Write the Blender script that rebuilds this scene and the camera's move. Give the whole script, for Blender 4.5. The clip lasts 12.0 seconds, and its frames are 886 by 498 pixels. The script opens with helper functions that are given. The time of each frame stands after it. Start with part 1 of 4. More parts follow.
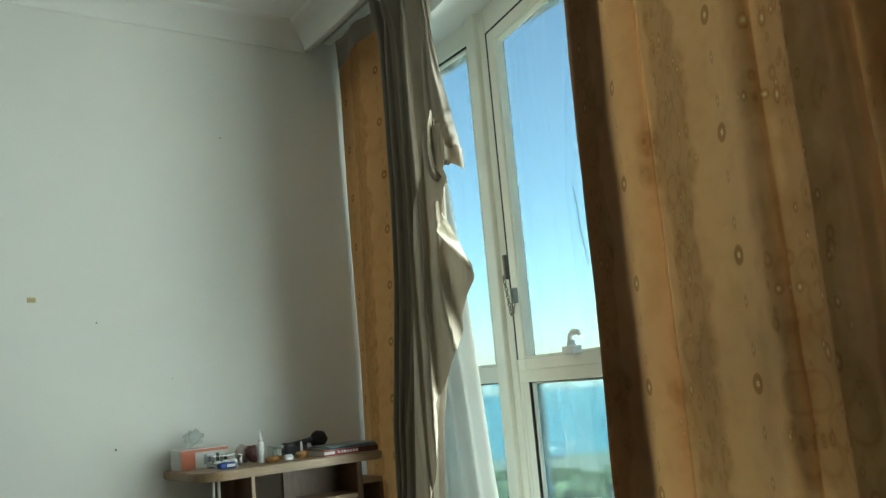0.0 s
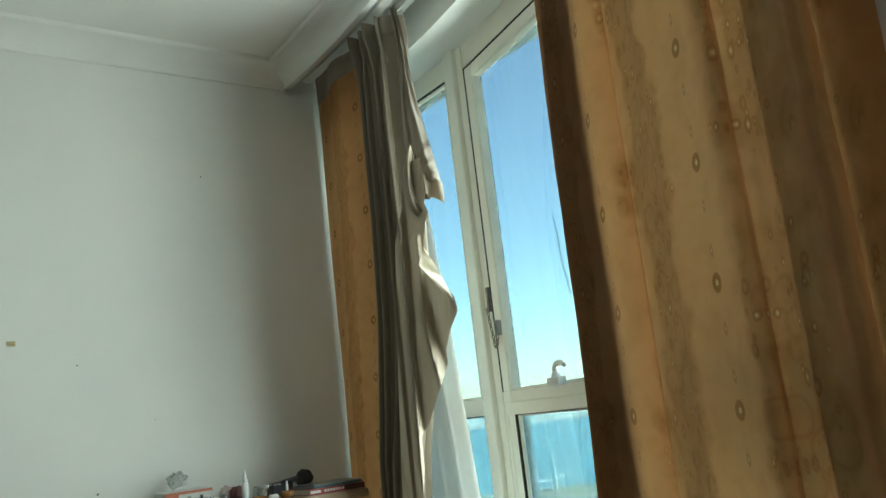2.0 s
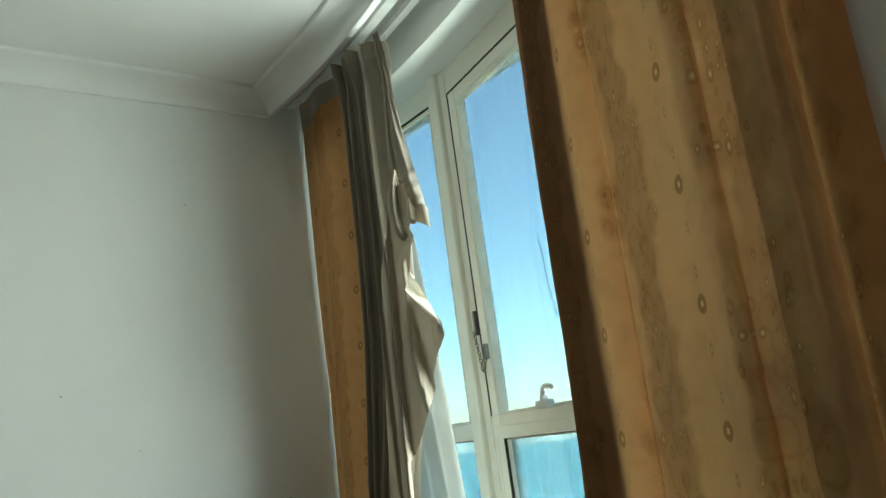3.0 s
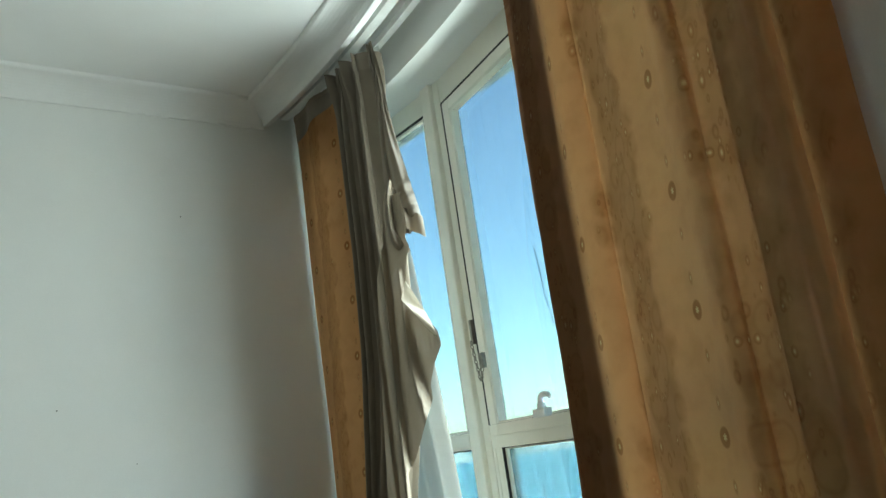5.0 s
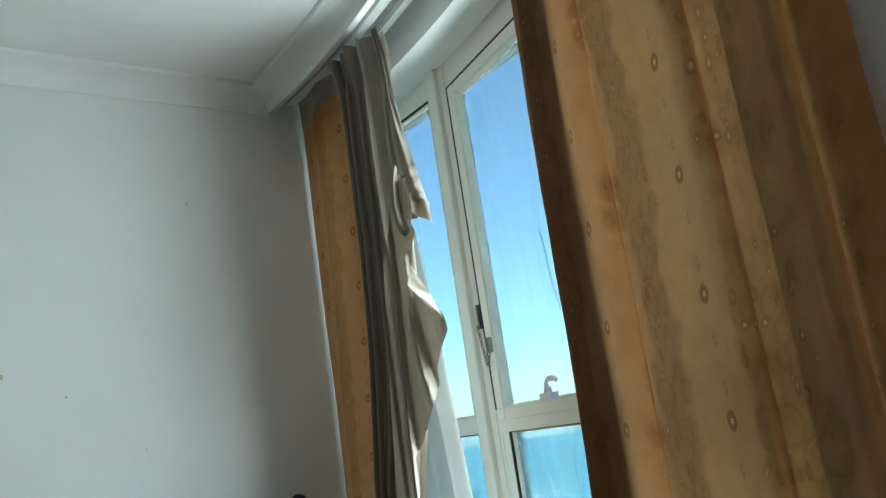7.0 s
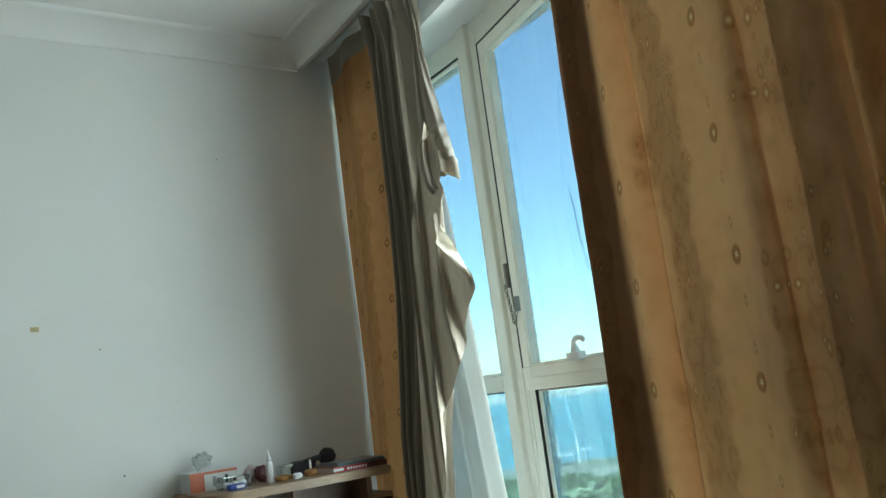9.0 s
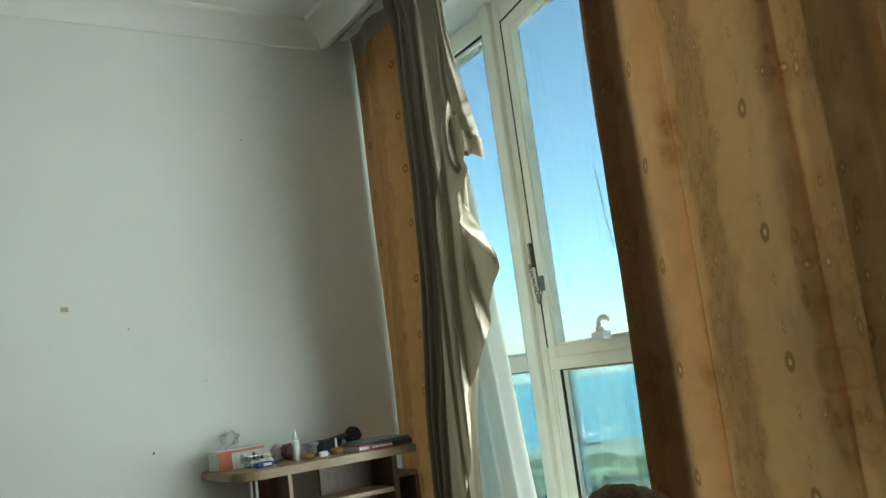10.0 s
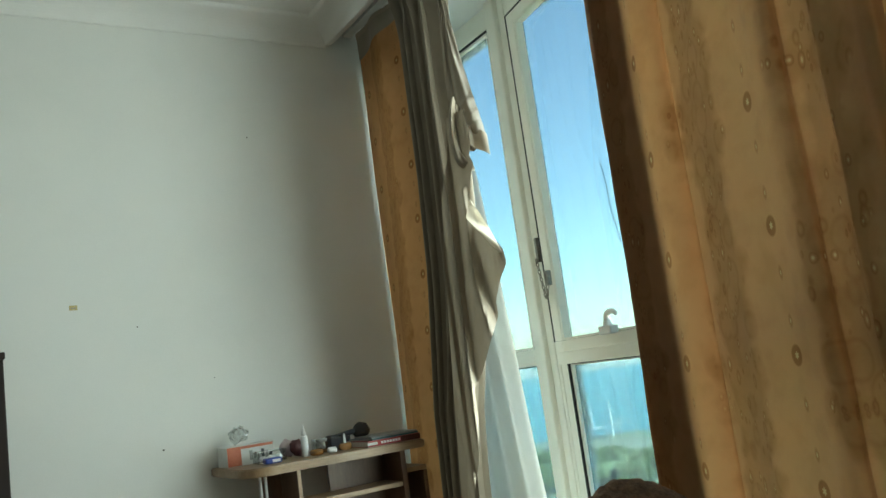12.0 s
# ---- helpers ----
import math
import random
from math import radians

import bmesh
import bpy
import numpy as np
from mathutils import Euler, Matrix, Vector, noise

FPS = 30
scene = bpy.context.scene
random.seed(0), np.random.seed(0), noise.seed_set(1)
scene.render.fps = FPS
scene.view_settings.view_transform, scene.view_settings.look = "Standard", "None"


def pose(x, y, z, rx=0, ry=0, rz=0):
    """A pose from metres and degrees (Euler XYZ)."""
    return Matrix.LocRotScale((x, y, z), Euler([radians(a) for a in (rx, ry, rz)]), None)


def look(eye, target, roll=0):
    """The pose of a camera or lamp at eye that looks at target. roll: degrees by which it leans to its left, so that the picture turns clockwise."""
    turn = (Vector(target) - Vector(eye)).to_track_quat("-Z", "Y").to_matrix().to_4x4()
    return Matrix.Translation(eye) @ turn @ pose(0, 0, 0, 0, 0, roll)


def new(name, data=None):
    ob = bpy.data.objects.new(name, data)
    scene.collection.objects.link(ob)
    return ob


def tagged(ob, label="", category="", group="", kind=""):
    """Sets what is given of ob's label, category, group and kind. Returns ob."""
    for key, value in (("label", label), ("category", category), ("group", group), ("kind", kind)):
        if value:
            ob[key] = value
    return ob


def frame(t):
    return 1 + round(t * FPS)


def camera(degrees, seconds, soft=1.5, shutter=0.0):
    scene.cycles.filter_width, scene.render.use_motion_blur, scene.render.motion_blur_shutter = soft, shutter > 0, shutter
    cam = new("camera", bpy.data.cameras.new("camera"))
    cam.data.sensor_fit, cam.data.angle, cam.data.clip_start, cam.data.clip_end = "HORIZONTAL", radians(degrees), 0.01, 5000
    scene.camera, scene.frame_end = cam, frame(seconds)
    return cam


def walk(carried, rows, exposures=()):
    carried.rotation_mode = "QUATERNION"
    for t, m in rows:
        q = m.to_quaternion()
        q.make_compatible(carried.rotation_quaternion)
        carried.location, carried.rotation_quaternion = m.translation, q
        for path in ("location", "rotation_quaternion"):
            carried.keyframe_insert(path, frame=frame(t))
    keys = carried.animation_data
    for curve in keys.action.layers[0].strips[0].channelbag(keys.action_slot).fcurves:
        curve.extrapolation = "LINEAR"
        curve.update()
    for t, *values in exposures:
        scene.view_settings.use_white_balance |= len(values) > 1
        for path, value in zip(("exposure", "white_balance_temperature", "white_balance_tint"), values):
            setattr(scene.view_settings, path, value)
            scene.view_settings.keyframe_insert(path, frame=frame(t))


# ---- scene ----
cam = camera(55.9, 12.0)
PATH = [
    (0, (-0.008, 0.009, 0.998), (1.144, 1.614, 1.309), -5.0),
    (0.5, (-0.009, 0.008, 0.998), (1.142, 1.615, 1.304), -5.1),
    (1, (-0.01, 0.01, 0.999), (1.144, 1.613, 1.314), -5.4),
    (1.5, (-0.009, 0.008, 0.999), (1.156, 1.597, 1.344), -5.9),
    (2, (-0.009, -0.001, 0.998), (1.173, 1.566, 1.383), -6.5),
    (2.5, (-0.01, -0.004, 1.0), (1.188, 1.542, 1.417), -7.2),
    (3, (-0.008, -0.003, 1.001), (1.198, 1.531, 1.436), -7.6),
    (5, (-0.004, -0.005, 1.0), (1.208, 1.52, 1.456), -8.3),
    (5.5, (-0.004, -0.004, 0.999), (1.207, 1.521, 1.454), -8.5),
    (6, (-0.009, -0.007, 1.0), (1.201, 1.521, 1.445), -8.5),
    (6.5, (-0.006, -0.003, 1.001), (1.2, 1.532, 1.434), -8.4),
    (7, (-0.004, -0.004, 1.001), (1.197, 1.538, 1.424), -8.5),
    (9, (-0.003, 0.002, 0.999), (1.145, 1.605, 1.336), -7.5),
    (9.5, (-0.001, 0.011, 0.999), (1.119, 1.639, 1.308), -7.4),
    (10, (0.002, 0.007, 0.998), (1.1, 1.651, 1.296), -7.4),
    (10.5, (0.002, 0.0, 0.999), (1.092, 1.65, 1.296), -7.6),
    (11, (0.0, 0.0, 1.0), (1.088, 1.651, 1.298), -7.8),
    (11.5, (0.003, 0.003, 0.999), (1.089, 1.656, 1.294), -7.9),
    (12, (0.003, 0.003, 1.0), (1.087, 1.66, 1.288), -7.8),
]
EXPOSURES = [(0.0, 6.27, 6980, 0), (3.2, 6.27, 6980, 0), (5.1, 6.27, 6600, 3), (5.5, 6.27, 6200, 5), (8.8, 6.27, 6200, 5), (9.4, 6.3, 6980, 0), (12.0, 6.3, 6980, 0)]
walk(cam, [(t, look(eye, target, roll)) for t, eye, target, roll in PATH], EXPOSURES)

# ---- daylight ----
world = bpy.data.worlds.new("sky")
scene.world = world
world.use_nodes = True
wn = world.node_tree
sky = wn.nodes.new("ShaderNodeTexSky")
sky.sky_type = "NISHITA"
sky.sun_disc = False
SUN_DIR = Vector((-0.42, -0.36, 0.83)).normalized()
sky.sun_elevation = math.asin(SUN_DIR.z)
sky.sun_rotation = math.atan2(SUN_DIR.x, SUN_DIR.y)
sky.altitude = 0.0
sky.air_density, sky.dust_density, sky.ozone_density = 1.0, 0.5, 1.4
wn.links.new(sky.outputs[0], wn.nodes["Background"].inputs[0])
wn.nodes["Background"].inputs[1].default_value = 0.15
sun = new("sun", bpy.data.lights.new("sun", "SUN"))
sun.data.energy, sun.data.angle, sun.data.color = 3.2, radians(0.5), (1.0, 0.95, 0.88)
sun.matrix_world = look(SUN_DIR * 50, (0, 0, 0))

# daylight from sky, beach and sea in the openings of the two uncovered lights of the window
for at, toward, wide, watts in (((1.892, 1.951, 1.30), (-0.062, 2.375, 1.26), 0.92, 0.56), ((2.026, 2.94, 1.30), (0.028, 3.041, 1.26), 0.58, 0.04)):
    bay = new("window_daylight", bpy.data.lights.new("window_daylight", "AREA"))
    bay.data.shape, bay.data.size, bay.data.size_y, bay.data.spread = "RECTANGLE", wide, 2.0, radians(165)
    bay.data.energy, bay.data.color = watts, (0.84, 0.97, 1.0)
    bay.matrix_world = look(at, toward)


# ---- materials ----
def shader(name):
    m = bpy.data.materials.new(name)
    m.use_nodes = True
    t = m.node_tree
    return m, t, t.nodes["Principled BSDF"], t.nodes["Material Output"]


def node(t, kind, **values):
    n = t.nodes.new(kind)
    for k, v in values.items():
        n.inputs[k.replace("_", " ")].default_value = v
    return n


def math_node(t, op, a, b=None, clamp=False):
    n = t.nodes.new("ShaderNodeMath")
    n.operation, n.use_clamp = op, clamp
    for i, v in enumerate((a, b)):
        if v is None:
            continue
        if isinstance(v, (int, float)):
            n.inputs[i].default_value = v
        else:
            t.links.new(v, n.inputs[i])
    return n.outputs[0]


def mix_colour(t, fac, a, b):
    n = t.nodes.new("ShaderNodeMix")
    n.data_type = "RGBA"
    for slot, v in ((n.inputs[0], fac), (n.inputs[6], a), (n.inputs[7], b)):
        if hasattr(v, "is_linked"):
            t.links.new(v, slot)
        elif isinstance(v, (int, float)):
            slot.default_value = v
        else:
            slot.default_value = (*v, 1)
    return n.outputs[2]


def surface(name, dark, light, rough=0.6, scale=6.0, grain=120.0, bump=0.15, metal=0.0, stretch=(1, 1, 1), depth=0.002, coat=0.0, spread=0.5):
    """A two-scale surface: broad blotches between two colours, fine grain in the relief and the gloss."""
    m, t, b, out = shader(name)
    co = t.nodes.new("ShaderNodeTexCoord")
    mp = node(t, "ShaderNodeMapping", Scale=stretch)
    t.links.new(co.outputs["Object"], mp.inputs[0])
    n1 = node(t, "ShaderNodeTexNoise", Scale=scale, Detail=6.0, Roughness=0.6)
    n2 = node(t, "ShaderNodeTexNoise", Scale=grain, Detail=3.0)
    t.links.new(mp.outputs[0], n1.inputs["Vector"])
    t.links.new(mp.outputs[0], n2.inputs["Vector"])
    both = math_node(t, "ADD", math_node(t, "MULTIPLY", n1.outputs[0], 0.7), math_node(t, "MULTIPLY", n2.outputs[0], 0.3))
    ramp = math_node(t, "MULTIPLY", math_node(t, "SUBTRACT", both, 0.5 - spread / 4), 2.0 / spread, clamp=True)
    t.links.new(mix_colour(t, ramp, dark, light), b.inputs["Base Color"])
    t.links.new(math_node(t, "ADD", math_node(t, "MULTIPLY", n2.outputs[0], 0.2), rough - 0.1), b.inputs["Roughness"])
    bp = node(t, "ShaderNodeBump", Strength=bump, Distance=depth)
    t.links.new(both, bp.inputs["Height"])
    t.links.new(bp.outputs[0], b.inputs["Normal"])
    b.inputs["Metallic"].default_value = metal
    b.inputs["Coat Weight"].default_value = coat
    return m


def plain(name, colour, rough=0.45, metal=0.0, through_light=0.0):
    m, t, b, out = shader(name)
    b.inputs["Base Color"].default_value = (*colour, 1)
    b.inputs["Roughness"].default_value = rough
    b.inputs["Metallic"].default_value = metal
    b.inputs["Transmission Weight"].default_value = through_light
    return m


def pane_glass(name, tint, gloss=0.06, dust_haze=0.0):
    m, t, b, out = shader(name)
    t.nodes.remove(b)
    clear = node(t, "ShaderNodeBsdfTransparent", Color=(*tint, 1))
    shine = node(t, "ShaderNodeBsdfGlossy", Roughness=0.02)
    lw = t.nodes.new("ShaderNodeLayerWeight")
    mx = t.nodes.new("ShaderNodeMixShader")
    t.links.new(math_node(t, "ADD", math_node(t, "MULTIPLY", math_node(t, "POWER", lw.outputs["Facing"], 5.0), 0.4), gloss * 0.5), mx.inputs[0])
    t.links.new(clear.outputs[0], mx.inputs[1])
    t.links.new(shine.outputs[0], mx.inputs[2])
    last = mx
    if dust_haze:
        # a thin film of pale dust that catches the daylight and stands in for outdoor haze
        film = node(t, "ShaderNodeBsdfTranslucent", Color=(0.8, 0.82, 0.8, 1))
        co = t.nodes.new("ShaderNodeTexCoord")
        st = node(t, "ShaderNodeMapping", Scale=(9, 9, 0.8))
        t.links.new(co.outputs["Object"], st.inputs[0])
        nz = node(t, "ShaderNodeTexNoise", Scale=1.2, Detail=5.0)
        t.links.new(st.outputs[0], nz.inputs["Vector"])
        last = t.nodes.new("ShaderNodeMixShader")
        t.links.new(math_node(t, "MULTIPLY", math_node(t, "ADD", nz.outputs[0], 0.5), dust_haze), last.inputs[0])
        t.links.new(mx.outputs[0], last.inputs[1])
        t.links.new(film.outputs[0], last.inputs[2])
    t.links.new(last.outputs[0], out.inputs[0])
    return m


def cloth(name, base, pattern, through_base, through_pattern, share, motifs=True, weave=900.0, sheen=0.3, open_weave=0.0, rough=0.75):
    """Woven curtain cloth that lets some light through; an all-over print of ringed flowers and bubble trails, laid out in metres."""
    m, t, b, out = shader(name)
    uv = t.nodes.new("ShaderNodeUVMap")
    sep = t.nodes.new("ShaderNodeSeparateXYZ")
    t.links.new(uv.outputs[0], sep.inputs[0])
    u, v = sep.outputs[0], sep.outputs[1]
    warp = node(t, "ShaderNodeTexNoise", Scale=2.2, Detail=5.0)
    t.links.new(uv.outputs[0], warp.inputs["Vector"])
    pat = math_node(t, "MULTIPLY", math_node(t, "SUBTRACT", warp.outputs[0], 0.42), 2.2, clamp=True)
    fine = node(t, "ShaderNodeTexNoise", Scale=16.0, Detail=4.0)
    t.links.new(uv.outputs[0], fine.inputs["Vector"])
    mott = math_node(t, "MULTIPLY", math_node(t, "SUBTRACT", fine.outputs[0], 0.46), 5.0, clamp=True)
    pat = math_node(t, "ADD", math_node(t, "MULTIPLY", pat, 0.40), math_node(t, "MULTIPLY", mott, 0.26))
    bright = None
    if motifs:
        # columns of ringed, star-hearted flowers; between them wider columns of bubbles on a darker, scalloped ground
        cu = math_node(t, "SUBTRACT", math_node(t, "FRACT", math_node(t, "DIVIDE", math_node(t, "SUBTRACT", u, 2.2307), 0.393)), 0.5)
        cv = math_node(t, "SUBTRACT", math_node(t, "FRACT", math_node(t, "DIVIDE", math_node(t, "SUBTRACT", v, 0.6077), 0.2258)), 0.5)
        du = math_node(t, "MULTIPLY", cu, 0.393)
        dv = math_node(t, "MULTIPLY", cv, 0.2258)
        d = math_node(t, "SQRT", math_node(t, "ADD", math_node(t, "MULTIPLY", du, du), math_node(t, "MULTIPLY", dv, dv)))
        star = math_node(t, "MULTIPLY", math_node(t, "COSINE", math_node(t, "MULTIPLY", math_node(t, "ARCTAN2", du, dv), 6.0)), 0.0016)
        disc = math_node(t, "MULTIPLY", math_node(t, "SUBTRACT", 0.0205, d), 260.0, clamp=True)
        core = math_node(t, "MULTIPLY", math_node(t, "SUBTRACT", math_node(t, "ADD", star, 0.0068), d), 420.0, clamp=True)
        # small dashes between the flowers
        e = math_node(t, "SUBTRACT", math_node(t, "ABSOLUTE", math_node(t, "ADD", dv, 0.012)), 0.071)
        d2 = math_node(t, "SQRT", math_node(t, "ADD", math_node(t, "MULTIPLY", du, du), math_node(t, "MULTIPLY", math_node(t, "MULTIPLY", e, e), 0.3)))
        dash = math_node(t, "MULTIPLY", math_node(t, "SUBTRACT", 0.0032, d2), 600.0, clamp=True)
        halo = math_node(t, "MULTIPLY", math_node(t, "SUBTRACT", 0.0085, d2), 250.0, clamp=True)
        # the scalloped ground
        wv = node(t, "ShaderNodeTexVoronoi", Scale=13.0, Randomness=0.8)
        t.links.new(uv.outputs[0], wv.inputs["Vector"])
        wn2 = node(t, "ShaderNodeTexNoise", Scale=6.0, Detail=3.0)
        t.links.new(uv.outputs[0], wn2.inputs["Vector"])
        lobe = math_node(t, "ADD", math_node(t, "MULTIPLY", wv.outputs[0], 0.16), math_node(t, "MULTIPLY", wn2.outputs[0], 0.34))
        trail = math_node(t, "MULTIPLY", math_node(t, "SUBTRACT", math_node(t, "SUBTRACT", math_node(t, "ABSOLUTE", cu), lobe), -0.005), 16.0, clamp=True)
        scallop = math_node(t, "SUBTRACT", 1.0, math_node(t, "MULTIPLY", math_node(t, "ABSOLUTE", math_node(t, "SUBTRACT", wv.outputs[0], 0.42)), 11.0), clamp=True)
        # bubbles of two sizes, some of them bright-hearted
        bubbles = []
        for size, seedling in ((44.0, 0.3), (27.0, 0.8)):
            vo = node(t, "ShaderNodeTexVoronoi", Scale=size, Randomness=0.95)
            st = node(t, "ShaderNodeMapping", Scale=(1.2, 0.75, 1), Location=(seedling, 0.1, 0))
            t.links.new(uv.outputs[0], st.inputs[0])
            t.links.new(st.outputs[0], vo.inputs["Vector"])
            pick = t.nodes.new("ShaderNodeSeparateColor")
            t.links.new(vo.outputs["Color"], pick.inputs[0])
            some = math_node(t, "GREATER_THAN", pick.outputs[0], 0.55)
            rim = math_node(t, "SUBTRACT", 1.0, math_node(t, "MULTIPLY", math_node(t, "ABSOLUTE", math_node(t, "SUBTRACT", vo.outputs[0], 0.27)), 9.0), clamp=True)
            dot = math_node(t, "MULTIPLY", math_node(t, "SUBTRACT", 0.15, vo.outputs[0]), 11.0, clamp=True)
            bubbles.append((math_node(t, "MULTIPLY", rim, some), math_node(t, "MULTIPLY", dot, some)))
        rims = math_node(t, "MAXIMUM", bubbles[0][0], bubbles[1][0])
        dots = math_node(t, "MAXIMUM", bubbles[0][1], bubbles[1][1])
        pat = math_node(t, "MULTIPLY", pat, 0.7)
        pat = math_node(t, "ADD", pat, math_node(t, "MULTIPLY", math_node(t, "MAXIMUM", disc, math_node(t, "MULTIPLY", halo, 0.6)), 0.8), clamp=True)
        pat = math_node(t, "ADD", pat, math_node(t, "MULTIPLY", trail, 0.40), clamp=True)
        pat = math_node(t, "ADD", pat, math_node(t, "MULTIPLY", math_node(t, "MULTIPLY", math_node(t, "MAXIMUM", rims, math_node(t, "MULTIPLY", scallop, 0.5)), trail), 0.38), clamp=True)
        bright = math_node(t, "ADD", math_node(t, "MAXIMUM", core, math_node(t, "MULTIPLY", dash, 0.7)), math_node(t, "MULTIPLY", math_node(t, "MULTIPLY", dots, trail), 0.95), clamp=True)
    front = mix_colour(t, pat, base, pattern)
    rear = mix_colour(t, pat, through_base, through_pattern)
    if bright is not None:
        pale = math_node(t, "MULTIPLY", bright, 0.62)
        front = mix_colour(t, pale, front, tuple(min(1, c * 1.7 + 0.08) for c in base))
        rear = mix_colour(t, pale, rear, tuple(min(1, c * 1.7 + 0.06) for c in through_base))
    we = t.nodes.new("ShaderNodeTexChecker")
    we.inputs["Scale"].default_value = weave
    t.links.new(uv.outputs[0], we.inputs[0])
    cr = node(t, "ShaderNodeTexNoise", Scale=14.0, Detail=5.0)
    t.links.new(uv.outputs[0], cr.inputs["Vector"])
    bp = node(t, "ShaderNodeBump", Strength=0.35, Distance=0.004)
    t.links.new(cr.outputs[0], bp.inputs["Height"])
    b.inputs["Roughness"].default_value = rough
    b.inputs["Sheen Weight"].default_value = sheen
    b.inputs["Specular IOR Level"].default_value = 0.25 if rough > 0.6 else 0.35
    t.links.new(front, b.inputs["Base Color"])
    t.links.new(bp.outputs[0], b.inputs["Normal"])
    tl = t.nodes.new("ShaderNodeBsdfTranslucent")
    t.links.new(rear, tl.inputs[0])
    t.links.new(bp.outputs[0], tl.inputs["Normal"])
    mx = t.nodes.new("ShaderNodeMixShader")
    mx.inputs[0].default_value = share
    t.links.new(b.outputs[0], mx.inputs[1])
    t.links.new(tl.outputs[0], mx.inputs[2])
    if open_weave:
        # daylight passes straight through the gaps of a thin weave
        gap = t.nodes.new("ShaderNodeBsdfTransparent")
        mo = t.nodes.new("ShaderNodeMixShader")
        mo.inputs[0].default_value = open_weave
        t.links.new(mx.outputs[0], mo.inputs[1])
        t.links.new(gap.outputs[0], mo.inputs[2])
        mx = mo
    t.links.new(mx.outputs[0], out.inputs[0])
    return m


PAINT = surface("wall_paint", (0.74, 0.745, 0.72), (0.80, 0.80, 0.775), 0.75, 1.3, 240.0, 0.12)
PLASTER = surface("ceiling_paint", (0.78, 0.78, 0.76), (0.83, 0.83, 0.81), 0.8, 2.0, 160.0, 0.08)
# the floor is out of view; its pale colour bounces light up to the walls
FLOOR = surface("pale_bounce_floor", (0.33, 0.28, 0.22), (0.42, 0.36, 0.29), 0.9, 3.0, 60.0, 0.05)
FRAME = surface("window_enamel", (0.80, 0.775, 0.67), (0.85, 0.83, 0.74), 0.4, 4.0, 200.0, 0.05)
RUBBER = plain("rubber_gasket", (0.012, 0.012, 0.012), 0.7)
# tint much deeper than the real panes, to dim the bright view outdoors
GLASS = pane_glass("tinted_glass", (0.098, 0.122, 0.125), dust_haze=0.012)
HAZY_GLASS = pane_glass("hazy_tinted_glass", (0.098, 0.130, 0.134), dust_haze=0.008)
DRAPE = cloth("printed_drape", (0.128, 0.074, 0.034), (0.066, 0.034, 0.012), (0.88, 0.415, 0.160), (0.44, 0.168, 0.044), 0.51, sheen=0.0)
TAUPE = cloth("taupe_backing", (0.190, 0.155, 0.112), (0.140, 0.112, 0.080), (0.3, 0.25, 0.18), (0.25, 0.2, 0.14), 0.05, motifs=False)
FLAP = cloth("flap_cloth", (0.125, 0.10, 0.073), (0.092, 0.074, 0.055), (0.4, 0.32, 0.22), (0.34, 0.27, 0.18), 0.03, motifs=False, sheen=0.0, rough=0.5)
LINING = cloth("satin_lining", (0.235, 0.19, 0.14), (0.18, 0.145, 0.105), (0.5, 0.4, 0.28), (0.45, 0.35, 0.22), 0.04, motifs=False, sheen=0.0, rough=0.5)
SHEER = cloth("sheer_voile", (0.55, 0.56, 0.54), (0.48, 0.49, 0.47), (0.50, 0.51, 0.48), (0.42, 0.44, 0.41), 0.35, motifs=False, sheen=0.0, open_weave=0.06)
VEIL = cloth("double_voile", (0.70, 0.71, 0.69), (0.64, 0.65, 0.63), (0.70, 0.72, 0.68), (0.62, 0.64, 0.60), 0.4, motifs=False, sheen=0.0, open_weave=0.2)
VOILE = cloth("open_voile", (0.74, 0.75, 0.74), (0.68, 0.70, 0.70), (0.8, 0.82, 0.82), (0.72, 0.75, 0.76), 0.5, motifs=False, sheen=0.0, open_weave=0.6)
STEEL = surface("worn_steel", (0.20, 0.18, 0.15), (0.34, 0.31, 0.27), 0.4, 30.0, 200.0, 0.2, 0.9)
CHROME = plain("chrome", (0.80, 0.80, 0.80), 0.35, 0.4)
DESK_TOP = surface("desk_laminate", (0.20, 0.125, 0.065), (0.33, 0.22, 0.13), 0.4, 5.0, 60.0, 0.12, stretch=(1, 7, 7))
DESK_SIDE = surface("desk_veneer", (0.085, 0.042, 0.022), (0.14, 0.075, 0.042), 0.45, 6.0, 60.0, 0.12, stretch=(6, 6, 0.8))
DESK_EDGE = surface("worn_edging", (0.30, 0.20, 0.13), (0.42, 0.31, 0.22), 0.5, 20.0, 90.0, 0.1)
DARK_WOOD = surface("dark_cabinet", (0.012, 0.007, 0.006), (0.022, 0.012, 0.009), 0.75, 5.0, 70.0, 0.1, stretch=(5, 5, 0.7))
TRACK = surface("track_enamel", (0.60, 0.60, 0.56), (0.70, 0.70, 0.66), 0.4, 12.0, 120.0, 0.05)
TERRY = surface("terry_cloth", (0.11, 0.058, 0.034), (0.27, 0.155, 0.092), 0.95, 70.0, 260.0, 1.0, depth=0.012)


# ---- building helpers ----
def link_bm(name, bm, mat, smooth=False):
    me = bpy.data.meshes.new(name)
    bmesh.ops.recalc_face_normals(bm, faces=bm.faces)
    bm.to_mesh(me)
    bm.free()
    for m in (mat if isinstance(mat, (list, tuple)) else [mat]):
        me.materials.append(m)
    if smooth:
        me.polygons.foreach_set("use_smooth", [True] * len(me.polygons))
    return new(name, me)


